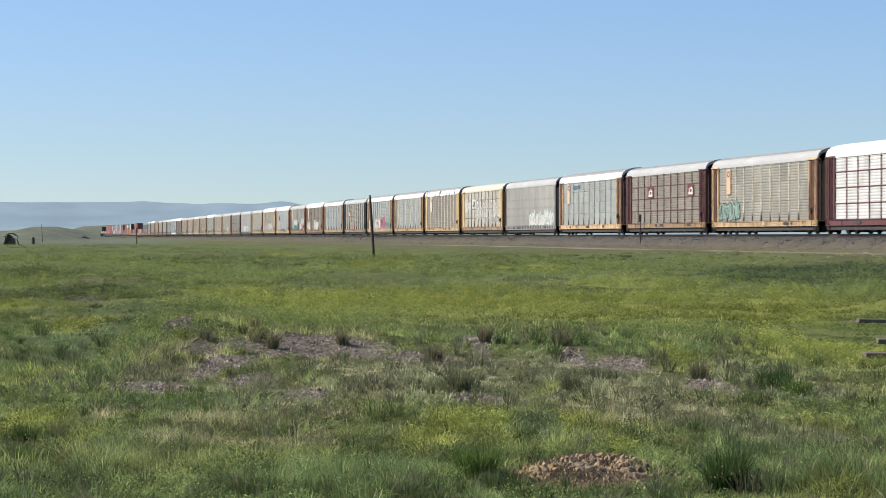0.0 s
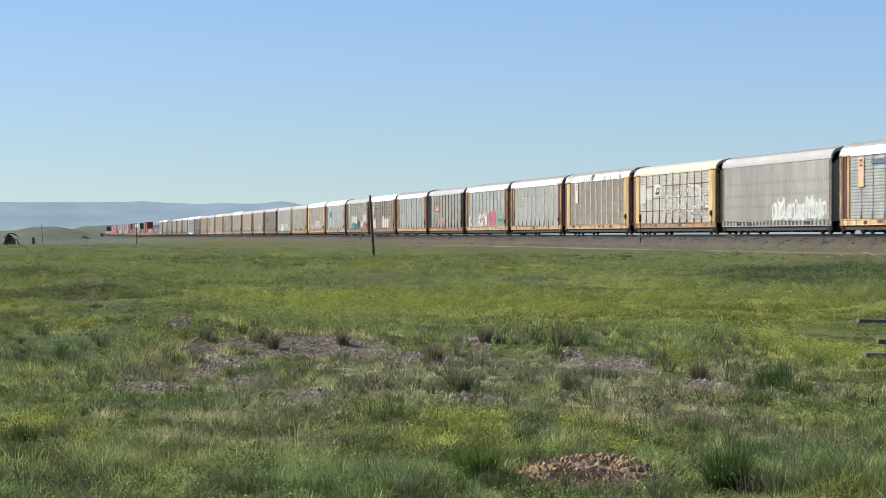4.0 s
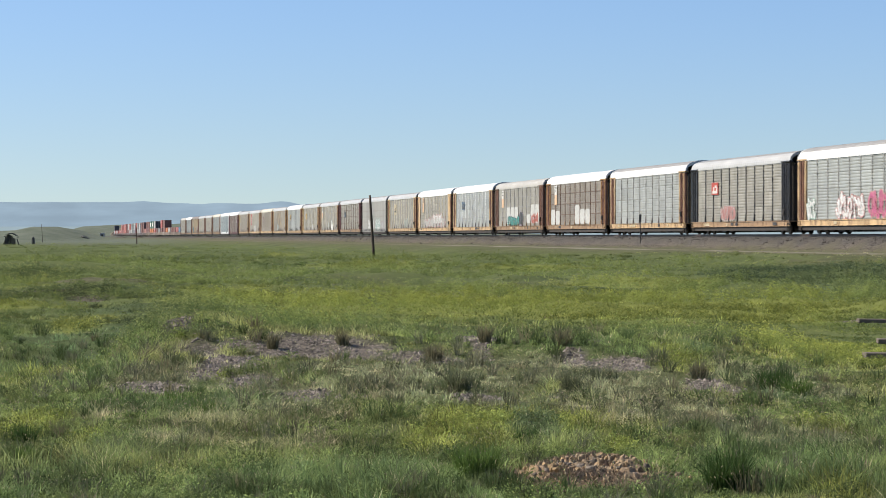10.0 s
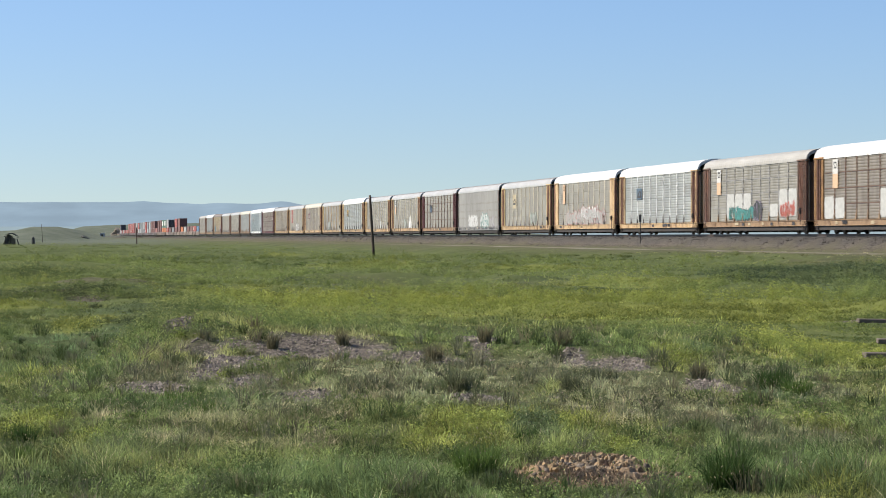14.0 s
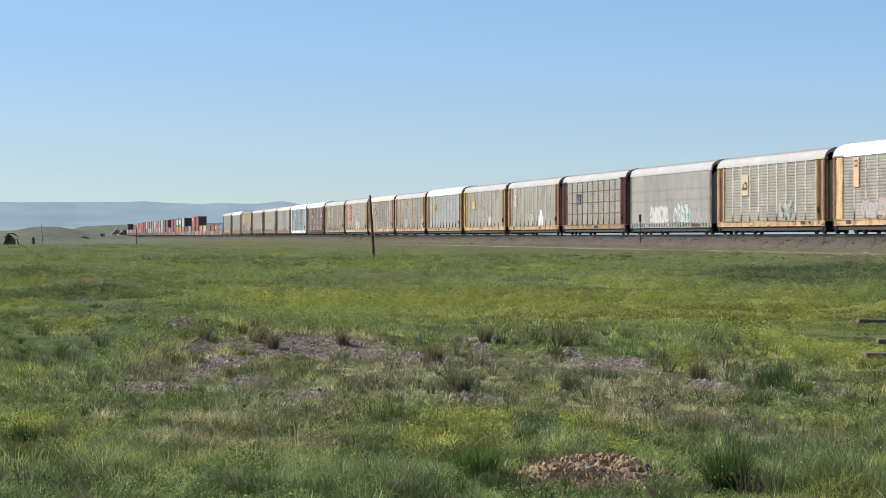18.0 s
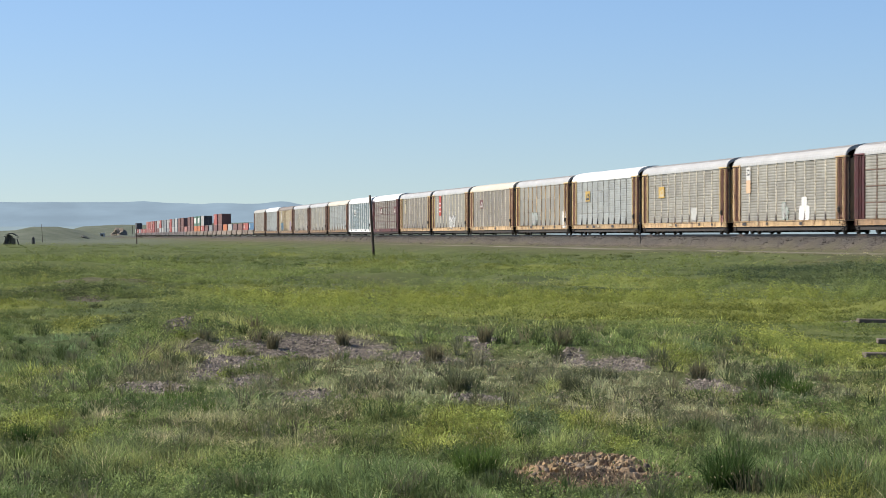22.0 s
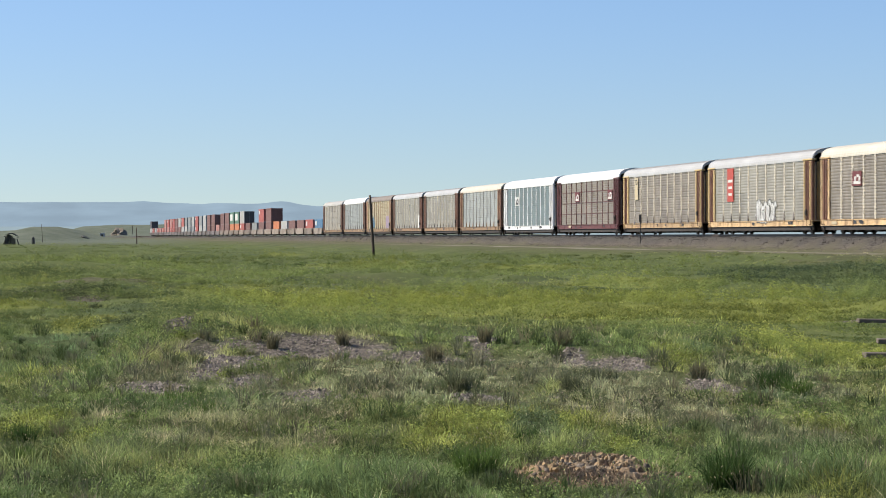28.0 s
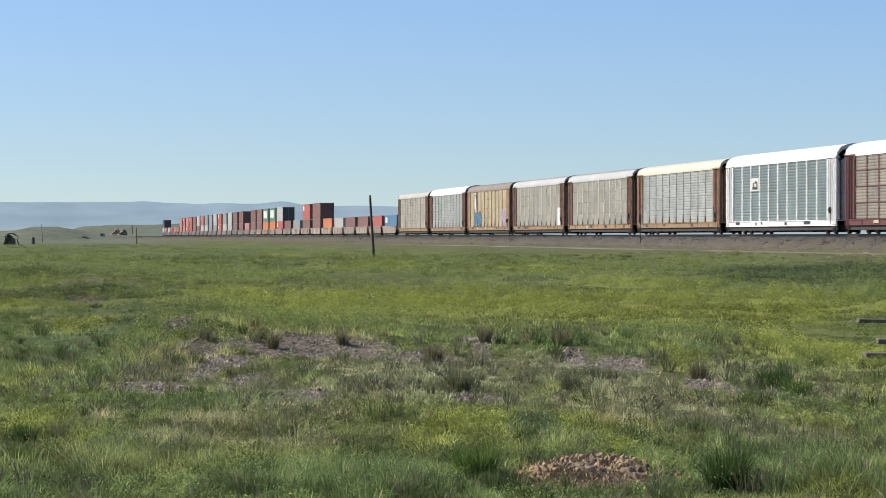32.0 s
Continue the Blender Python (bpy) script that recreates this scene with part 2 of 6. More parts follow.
def piece(name, me, parent, at=(0, 0, 0), label="", turn=0.0):
    ob = new(name, me)
    ob.parent = parent
    ob.location = at
    if turn:
        ob.rotation_euler = (0, 0, turn)
    if label:
        ob["label"] = label
    return ob


def part(name, bm, material, parent, label="", at=(0, 0, 0), smooth=False):
    mats = material if isinstance(material, (list, tuple)) else [material]
    return piece(name, as_mesh(name, bm, *mats, smooth=smooth), parent, at, label)


SHARED = {}


def shared(key, make):
    if key not in SHARED:
        SHARED[key] = make()
    return SHARED[key]


# ---- smooth value noise over the plan ----
LATTICE = np.random.RandomState(7).rand(256, 256)


def vnoise(x, y, size):
    x, y = np.asarray(x, float) / size, np.asarray(y, float) / size
    xi, yi = np.floor(x).astype(int), np.floor(y).astype(int)
    fx, fy = x - xi, y - yi
    fx, fy = fx * fx * (3 - 2 * fx), fy * fy * (3 - 2 * fy)
    g = lambda a, b: LATTICE[a % 256, b % 256]
    return (g(xi, yi) * (1 - fx) + g(xi + 1, yi) * fx) * (1 - fy) + (g(xi, yi + 1) * (1 - fx) + g(xi + 1, yi + 1) * fx) * fy


def fbm(x, y, size, octaves=4):
    return sum(vnoise(x + 31.7 * k, y - 17.3 * k, size / 2 ** k) * 0.5 ** k for k in range(octaves)) / sum(0.5 ** k for k in range(octaves))


def smoothstep(a, b, v):
    k = np.clip((np.asarray(v, float) - a) / (b - a), 0, 1)
    return k * k * (3 - 2 * k)


def blob(x, y, places, ragged=0.5):
    """0 to 1: how far (x, y) lies inside any of the ragged ovals (x, y, half width, half length)."""
    n = fbm(x, y, 1.6, 3) - 0.5
    best = np.zeros_like(np.asarray(x, float))
    for cx, cy, rx, ry in places:
        r = np.sqrt(((x - cx) / rx) ** 2 + ((y - cy) / ry) ** 2) + n * 2 * ragged
        best = np.maximum(best, 1 - smoothstep(0.65, 1.15, r))
    return best


# ---- the lie of the land ----
MOUND_CREST = 34.0
NEAR_HILL = (-183.5, 1200, 31.5, 100, 6.4)
FAR_HILLS = [(-330, 1350, 90, 200, 3.5), (-100, 1950, 150, 250, 8.5), (-240, 2950, 330, 330, 16.5)]


def land(x, y):
    x, y = np.asarray(x, float), np.asarray(y, float)
    q = x * ACROSS.x + y * ACROSS.y
    s = x * AWAY.x + y * AWAY.y
    near = 1 - smoothstep(300, 700, np.hypot(x, y))
    z = (fbm(x, y, 14, 4) - 0.5) * 0.34 * near + (fbm(x, y, 3.0, 3) - 0.5) * 0.10 * near
    z = z + 0.16 * np.maximum(fbm(x, y, 1.1, 2) - 0.5, 0) * near
    z = z + 0.9 * np.maximum(fbm(x + 70, y * 0.8, 5.5, 3) - 0.48, 0) * near * smoothstep(44, 60, y) * smoothstep(11, 22, np.abs(q - TRACK_Q))
    # a low gravelly spoil mound: a long ramp towards the standpoint, a short steep back and a steep west flank
    wob = (fbm(x + 12, y, 2.5, 3) - 0.5)
    crest = MOUND_CREST + 1.6 * (fbm(x, x * 0 + 4, 2.2, 2) - 0.5)
    top = np.interp(x, [-4.2, -3.2, -1.8, 0.0, 2.2, 4.0, 5.5], [0.50, 0.58, 0.42, 0.38, 0.36, 0.22, 0.0])
    ramp = np.where(y < crest, 0.5 * smoothstep(crest - 10.0, crest - 0.5, y) + 0.5 * smoothstep(crest - 1.9, crest, y), 1 - smoothstep(crest + 0.6, crest + 7.0, y))
    flank = smoothstep(-4.6, -3.3, x + 1.2 * wob - 0.05 * (y - crest)) * (1 - smoothstep(3.6, 5.6, x))
    z = z + (top + 0.25 * wob) * ramp * flank
    z = z - 0.26 * (1 - smoothstep(0.2, 1.0, np.hypot((x + 5.8) / 2.4, (y - 36) / 10.0)))
    z = z - 0.35 * smoothstep(120, 260, s) * (1 - smoothstep(38, 44, np.abs(q)))
    # hummocky turf of the farther field
    turf = 0.34 * np.maximum(fbm(x + 11, y * 0.8, 1.9, 3) - 0.44, 0) + 0.14 * np.maximum(fbm(x + 5, y, 0.7, 2) - 0.5, 0)
    z = z + turf * smoothstep(38, 52, y) * (1 - smoothstep(230, 330, y)) * smoothstep(9, 15, np.abs(q - TRACK_Q))
    # a worn terrace edge in the weeds, and a shorter one before it
    edge = y - 60.5 - 2.0 * (fbm(x + 40, y * 0, 3.0, 2) - 0.5)
    z = z + 0.18 * smoothstep(0, 0.9, edge) * (1 - smoothstep(5, 15, edge)) * smoothstep(-13, -11.5, x) * (1 - smoothstep(-8.2, -6.8, x))
    edge = y - 86.5 - 2.5 * (fbm(x, y * 0, 4.0, 2) - 0.5)
    z = z + 0.42 * smoothstep(0, 0.9, edge) * (1 - smoothstep(8, 26, edge)) * smoothstep(-20, -16.5, x) * (1 - smoothstep(-10.5, -8, x))
    away = np.abs(q - TRACK_Q)
    bed = 0.68 * (1 - smoothstep(9.5, 24, away))
    bank = np.interp(away, [0, 2.2, 2.45, 3.6, 5.0, 9.5], [1.655, 1.655, 1.60, 1.04, 0.74, 0.68])
    flat = 1 - smoothstep(8.0, 11.0, away)
    rough = (fbm(x, y, 0.9, 2) - 0.5) * 0.10
    z = (z + bed) * (1 - flat) + (bank + rough) * flat
    z = z + 0.8 * smoothstep(66, 130, q) * (1 - smoothstep(900, 1300, s))
    for cx, cy, rx, ry, h in FAR_HILLS:
        r = np.hypot((x - cx) / rx, (y - cy) / ry)
        z = z + h * np.exp(-r * r * 1.2) * (0.8 + 0.4 * fbm(x, y, 60, 4)) * smoothstep(3, 13, away)
    cx, cy, rx, ry, h = NEAR_HILL
    r = np.hypot((x - cx) / rx, (y - cy) / ry)
    z = z + h * (1 - smoothstep(0.2, 1.0, r)) * (0.9 + 0.2 * fbm(x, y, 30, 3))
    return z


def grid_lines():
    ys = np.concatenate([np.linspace(-900, 8, 40), np.arange(8.2, 70, 0.28), np.arange(70, 260, 0.65), np.geomspace(261, 4700, 150)])
    return ys


# zone ovals on the plan, projected back from the camera's view to fit it
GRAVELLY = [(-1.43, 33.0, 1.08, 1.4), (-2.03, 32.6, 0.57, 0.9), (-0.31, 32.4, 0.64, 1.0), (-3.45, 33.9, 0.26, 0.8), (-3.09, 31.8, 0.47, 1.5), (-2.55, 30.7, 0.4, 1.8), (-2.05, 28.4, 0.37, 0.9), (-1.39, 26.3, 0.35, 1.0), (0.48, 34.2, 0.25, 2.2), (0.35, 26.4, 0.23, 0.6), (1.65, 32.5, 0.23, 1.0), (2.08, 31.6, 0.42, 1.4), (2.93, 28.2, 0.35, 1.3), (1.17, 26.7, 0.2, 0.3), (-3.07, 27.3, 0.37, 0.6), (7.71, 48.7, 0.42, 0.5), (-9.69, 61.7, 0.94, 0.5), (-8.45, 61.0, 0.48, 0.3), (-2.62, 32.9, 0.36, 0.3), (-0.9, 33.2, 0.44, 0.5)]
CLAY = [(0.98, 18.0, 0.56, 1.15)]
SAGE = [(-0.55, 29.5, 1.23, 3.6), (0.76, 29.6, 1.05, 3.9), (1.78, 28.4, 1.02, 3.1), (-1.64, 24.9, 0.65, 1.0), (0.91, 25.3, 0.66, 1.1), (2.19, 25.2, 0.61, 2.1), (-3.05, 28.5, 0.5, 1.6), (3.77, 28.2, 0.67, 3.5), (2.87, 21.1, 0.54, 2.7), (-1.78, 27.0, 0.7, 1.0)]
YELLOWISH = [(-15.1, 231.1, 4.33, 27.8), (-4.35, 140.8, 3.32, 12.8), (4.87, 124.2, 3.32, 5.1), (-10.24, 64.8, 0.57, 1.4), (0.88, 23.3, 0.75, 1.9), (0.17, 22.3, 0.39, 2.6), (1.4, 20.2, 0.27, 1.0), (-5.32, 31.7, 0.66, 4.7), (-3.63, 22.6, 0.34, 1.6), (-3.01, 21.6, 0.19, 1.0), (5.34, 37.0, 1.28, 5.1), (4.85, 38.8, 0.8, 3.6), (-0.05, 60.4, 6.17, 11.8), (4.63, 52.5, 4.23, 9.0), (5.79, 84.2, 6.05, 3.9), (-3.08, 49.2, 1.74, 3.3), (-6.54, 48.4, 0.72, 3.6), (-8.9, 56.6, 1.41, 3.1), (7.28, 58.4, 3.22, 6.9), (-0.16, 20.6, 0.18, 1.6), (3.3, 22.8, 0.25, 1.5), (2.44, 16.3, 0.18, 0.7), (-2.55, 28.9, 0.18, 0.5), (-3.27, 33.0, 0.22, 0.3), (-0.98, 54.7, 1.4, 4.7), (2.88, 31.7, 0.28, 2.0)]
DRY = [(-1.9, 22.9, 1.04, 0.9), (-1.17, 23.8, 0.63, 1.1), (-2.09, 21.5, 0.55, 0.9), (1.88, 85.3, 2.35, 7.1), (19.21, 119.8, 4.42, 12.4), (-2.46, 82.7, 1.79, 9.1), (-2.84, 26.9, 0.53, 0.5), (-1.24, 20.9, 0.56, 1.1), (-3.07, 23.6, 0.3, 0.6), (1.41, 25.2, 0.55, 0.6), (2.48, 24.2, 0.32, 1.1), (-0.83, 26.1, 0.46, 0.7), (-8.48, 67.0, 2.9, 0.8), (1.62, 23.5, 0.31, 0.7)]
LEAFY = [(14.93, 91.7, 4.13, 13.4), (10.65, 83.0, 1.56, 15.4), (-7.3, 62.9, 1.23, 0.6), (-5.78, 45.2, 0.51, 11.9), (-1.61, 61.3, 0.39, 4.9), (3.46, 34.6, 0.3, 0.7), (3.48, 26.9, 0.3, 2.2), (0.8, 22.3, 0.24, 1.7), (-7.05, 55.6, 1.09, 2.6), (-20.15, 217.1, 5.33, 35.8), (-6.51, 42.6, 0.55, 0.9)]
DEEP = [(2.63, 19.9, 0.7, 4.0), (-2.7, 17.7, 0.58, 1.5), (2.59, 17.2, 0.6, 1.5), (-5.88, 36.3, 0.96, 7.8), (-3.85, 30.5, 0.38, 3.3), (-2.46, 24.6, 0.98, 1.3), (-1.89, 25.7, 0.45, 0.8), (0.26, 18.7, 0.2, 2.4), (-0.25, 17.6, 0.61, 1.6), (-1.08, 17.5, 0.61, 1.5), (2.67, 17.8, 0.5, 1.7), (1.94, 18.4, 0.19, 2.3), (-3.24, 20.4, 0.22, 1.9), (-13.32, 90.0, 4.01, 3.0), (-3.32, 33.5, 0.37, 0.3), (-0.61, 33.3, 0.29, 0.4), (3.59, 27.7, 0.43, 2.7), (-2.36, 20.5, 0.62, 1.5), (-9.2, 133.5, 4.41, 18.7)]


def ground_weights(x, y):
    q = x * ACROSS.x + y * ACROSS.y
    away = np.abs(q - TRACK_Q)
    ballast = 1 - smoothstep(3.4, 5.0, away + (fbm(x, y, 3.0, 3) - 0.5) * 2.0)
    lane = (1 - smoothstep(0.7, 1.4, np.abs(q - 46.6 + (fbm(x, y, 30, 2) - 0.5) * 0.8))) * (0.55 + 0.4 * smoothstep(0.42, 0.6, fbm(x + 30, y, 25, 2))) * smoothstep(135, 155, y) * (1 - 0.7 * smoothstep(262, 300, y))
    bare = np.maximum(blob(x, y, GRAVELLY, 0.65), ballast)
    # the dry weight also rises with distance, putting haze into the ground colour
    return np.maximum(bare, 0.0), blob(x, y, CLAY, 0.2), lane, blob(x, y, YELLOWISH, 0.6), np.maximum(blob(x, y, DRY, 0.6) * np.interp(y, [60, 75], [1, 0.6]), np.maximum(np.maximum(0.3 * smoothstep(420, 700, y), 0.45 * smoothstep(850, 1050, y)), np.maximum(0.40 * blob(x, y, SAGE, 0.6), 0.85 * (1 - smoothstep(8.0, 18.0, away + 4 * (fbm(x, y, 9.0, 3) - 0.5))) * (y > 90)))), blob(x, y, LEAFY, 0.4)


def build_ground():
    ys = grid_lines()
    cols = 220
    rows = len(ys)
    # columns fan out with the distance, so that the sheet is fine where it is near
    k = np.linspace(-1, 1, cols)
    spread = np.sign(k) * (np.abs(k) * 0.25 + np.abs(k) ** 6 * 12)
    yy = np.repeat(ys[:, None], cols, 1)
    reach = np.maximum(np.abs(ys), 14)[:, None]
    limit = 4800.0
    xx = np.clip(spread[None, :] * (reach + 20), -limit, limit)
    edge = np.linspace(-1, 1, cols)[None, :] * 4700
    w = smoothstep(0.9, 1.0, np.abs(k))[None, :]
    xx = xx * (1 - w) + edge * w
    zz = land(xx, yy)
    co = np.stack([xx, yy, zz], -1).reshape(-1, 3)
    i = np.arange(rows * cols).reshape(rows, cols)
    f = np.stack([i[:-1, :-1], i[:-1, 1:], i[1:, 1:], i[1:, :-1]], -1).reshape(-1, 4)
    me = bpy.data.meshes.new("ground")
    me.vertices.add(len(co))
    me.vertices.foreach_set("co", co.ravel())
    me.loops.add(f.size)
    me.loops.foreach_set("vertex_index", f.ravel().astype(np.int32))
    me.polygons.add(len(f))
    me.polygons.foreach_set("loop_start", np.arange(0, f.size, 4, dtype=np.int32))
    me.update(calc_edges=True)
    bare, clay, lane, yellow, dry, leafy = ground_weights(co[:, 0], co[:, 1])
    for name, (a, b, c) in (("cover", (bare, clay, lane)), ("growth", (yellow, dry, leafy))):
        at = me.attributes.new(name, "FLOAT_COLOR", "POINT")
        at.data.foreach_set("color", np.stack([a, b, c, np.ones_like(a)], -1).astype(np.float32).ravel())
    away = np.abs(co[:, 0] * ACROSS.x + co[:, 1] * ACROSS.y - TRACK_Q)
    bed = 1 - smoothstep(2.8, 4.4, away + (fbm(co[:, 0], co[:, 1], 2.0, 3) - 0.5) * 1.2)
    # weight of the grey-green that stands for haze over far ground
    haze_tone = 0.9 * smoothstep(480, 950, co[:, 1]) * smoothstep(5, 14, away)
    me.attributes.new("sagebrush", "FLOAT", "POINT").data.foreach_set("value", haze_tone.astype(np.float32))
    me.attributes.new("bed", "FLOAT", "POINT").data.foreach_set("value", bed.astype(np.float32))
    me.shade_smooth()
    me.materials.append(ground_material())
    return tagged(new("ground", me), "uneven prairie ground with green grass, dry patches and bare gravel", "ground", kind="structure")


def ground_material():
    m = bpy.data.materials.new("prairie_ground")
    m.use_nodes = True
    nt = m.node_tree
    b = nt.nodes["Principled BSDF"]
    b.inputs["Roughness"].default_value = 0.95
    b.inputs["Specular IOR Level"].default_value = 0.1
    L = nt.links.new
    pos = nt.nodes.new("ShaderNodeNewGeometry")

    def tex(scale, detail=6, rough=0.6):
        n = nt.nodes.new("ShaderNodeTexNoise")
        n.inputs["Scale"].default_value = scale
        n.inputs["Detail"].default_value = detail
        n.inputs["Roughness"].default_value = rough
        L(pos.outputs["Position"], n.inputs["Vector"])
        return n.outputs["Fac"]

    def ramp(value, stops):
        r = nt.nodes.new("ShaderNodeValToRGB")
        while len(r.color_ramp.elements) < len(stops):
            r.color_ramp.elements.new(0.5)
        for e, (p, c) in zip(r.color_ramp.elements, stops):
            e.position, e.color = p, (*c, 1)
        L(value, r.inputs[0])
        return r.outputs[0]

    def mix(f, a, c):
        n = nt.nodes.new("ShaderNodeMix")
        n.data_type = "RGBA"
        L(f, n.inputs[0]), L(a, n.inputs[6]), L(c, n.inputs[7])
        return n.outputs[2]

    mean = nt.nodes.new("ShaderNodeMath")
    mean.operation = "MULTIPLY_ADD"
    mean.inputs[1].default_value = 0.5
    half = nt.nodes.new("ShaderNodeMath")
    half.operation = "MULTIPLY"
    half.inputs[1].default_value = 0.5
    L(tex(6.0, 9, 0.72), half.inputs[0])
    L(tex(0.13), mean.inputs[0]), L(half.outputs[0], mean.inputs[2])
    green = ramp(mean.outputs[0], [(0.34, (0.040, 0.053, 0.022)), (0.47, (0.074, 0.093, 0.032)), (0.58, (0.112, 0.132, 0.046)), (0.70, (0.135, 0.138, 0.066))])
    yellow = ramp(tex(2.5, 9, 0.7), [(0.3, (0.11, 0.128, 0.036)), (0.5, (0.155, 0.172, 0.042)), (0.7, (0.195, 0.21, 0.05))])
    dry = ramp(tex(3.0), [(0.3, (0.066, 0.066, 0.035)), (0.5, (0.095, 0.089, 0.052)), (0.7, (0.128, 0.112, 0.073))])
    leafy = ramp(tex(4.0), [(0.35, (0.05, 0.068, 0.026)), (0.6, (0.085, 0.11, 0.042))])
    vor = nt.nodes.new("ShaderNodeTexVoronoi")
    vor.inputs["Scale"].default_value = 14
    L(pos.outputs["Position"], vor.inputs["Vector"])
    gravel = ramp(vor.outputs["Color"], [(0.1, (0.055, 0.047, 0.039)), (0.5, (0.110, 0.093, 0.077)), (0.9, (0.19, 0.161, 0.133))])
    clay = ramp(tex(5.0), [(0.3, (0.09, 0.065, 0.045)), (0.55, (0.17, 0.12, 0.075)), (0.7, (0.22, 0.145, 0.08))])
    lane = ramp(tex(3.0), [(0.3, (0.19, 0.17, 0.14)), (0.7, (0.32, 0.295, 0.25))])
    cover = nt.nodes.new("ShaderNodeAttribute")
    cover.attribute_name = "cover"
    growth = nt.nodes.new("ShaderNodeAttribute")
    growth.attribute_name = "growth"
    sc = nt.nodes.new("ShaderNodeSeparateColor")
    sg = nt.nodes.new("ShaderNodeSeparateColor")
    L(cover.outputs["Color"], sc.inputs[0]), L(growth.outputs["Color"], sg.inputs[0])
    c = mix(sg.outputs[0], green, yellow)
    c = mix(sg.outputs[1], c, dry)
    c = mix(sg.outputs[2], c, leafy)
    c = mix(sc.outputs[2], c, lane)
    # clean dark crushed rock on the crown of the track bed
    rock = ramp(vor.outputs["Color"], [(0.1, (0.038, 0.035, 0.033)), (0.5, (0.070, 0.064, 0.059)), (0.9, (0.12, 0.109, 0.098))])
    crown = nt.nodes.new("ShaderNodeAttribute")
    crown.attribute_name = "bed"
    c = mix(sc.outputs[0], c, mix(crown.outputs["Fac"], gravel, rock))
    c = mix(sc.outputs[1], c, clay)
    # distant haze painted as a grey-green ground tone
    haze_tone = ramp(tex(0.09, 8, 0.65), [(0.3, (0.078, 0.095, 0.070)), (0.5, (0.112, 0.128, 0.097)), (0.7, (0.145, 0.158, 0.125))])
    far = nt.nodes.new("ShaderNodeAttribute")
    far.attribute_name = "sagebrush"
    c = mix(far.outputs["Fac"], c, haze_tone)
    L(c, b.inputs["Base Color"])
    bp = nt.nodes.new("ShaderNodeBump")
    bp.inputs["Strength"].default_value = 0.7
    bp.inputs["Distance"].default_value = 0.05
    L(tex(18.0), bp.inputs["Height"])
    L(bp.outputs[0], b.inputs["Normal"])
    return m


ground = build_ground()


# ---- distance: blue tablelands on the skyline ----
def mesa(name, label, y, height_at, x0, x1, color, glow):
    m = bpy.data.materials.new(name + "_haze")
    m.use_nodes = True
    nt = m.node_tree
    b = nt.nodes["Principled BSDF"]
    b.inputs["Roughness"].default_value = 1
    b.inputs["Specular IOR Level"].default_value = 0
    n = nt.nodes.new("ShaderNodeTexNoise")
    n.inputs["Scale"].default_value = 0.02
    n.inputs["Detail"].default_value = 8
    co = nt.nodes.new("ShaderNodeNewGeometry")
    mp = nt.nodes.new("ShaderNodeMapping")
    mp.inputs["Scale"].default_value = (0.5, 0.2, 3.0)
    nt.links.new(co.outputs["Position"], mp.inputs[0])
    nt.links.new(mp.outputs[0], n.inputs["Vector"])
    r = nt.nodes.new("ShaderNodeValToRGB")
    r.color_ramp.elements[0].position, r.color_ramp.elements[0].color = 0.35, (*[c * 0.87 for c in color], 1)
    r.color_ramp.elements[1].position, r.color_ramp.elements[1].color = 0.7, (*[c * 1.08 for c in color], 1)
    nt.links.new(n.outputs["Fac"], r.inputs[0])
    # the haze is put in as a bluish glow over a nearly black base
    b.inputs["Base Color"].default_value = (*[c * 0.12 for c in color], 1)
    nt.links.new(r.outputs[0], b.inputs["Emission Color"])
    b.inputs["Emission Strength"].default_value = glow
    bm = bmesh.new()
    xs = np.linspace(x0, x1, 260)
    prev = None
    for x in xs:
        h = height_at(x)
        ring = [bm.verts.new((x, y - 60, -6)), bm.verts.new((x, y - 20, h * 0.55)), bm.verts.new((x, y, h)), bm.verts.new((x, y + 120, h * 0.97)), bm.verts.new((x, y + 130, -6))]
        if prev:
            for a in range(4):
                bm.faces.new([prev[a], ring[a], ring[a + 1], prev[a + 1]])
        prev = ring
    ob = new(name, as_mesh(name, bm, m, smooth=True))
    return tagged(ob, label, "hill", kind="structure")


def table_height(x):
    h = float(np.interp(x, [-1500, -760, -537, -515, -470, -431, -419, -397, -340, -305, -285, -266, -246, -217, -140, -81, 200, 1500],
                        [58, 60.4, 60.8, 62.3, 59, 57.5, 56.2, 58.9, 57.6, 58.5, 61.6, 61.2, 56.5, 53.6, 54.6, 52.6, 48, 35]))
    return h + 1.4 * (fbm(np.array([x]), np.array([3.0]), 40, 4)[0] - 0.5)


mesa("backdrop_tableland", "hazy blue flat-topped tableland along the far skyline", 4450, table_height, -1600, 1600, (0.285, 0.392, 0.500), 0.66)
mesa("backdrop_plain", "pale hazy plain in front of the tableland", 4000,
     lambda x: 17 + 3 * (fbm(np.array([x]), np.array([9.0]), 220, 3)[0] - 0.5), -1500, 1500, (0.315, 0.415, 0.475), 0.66)


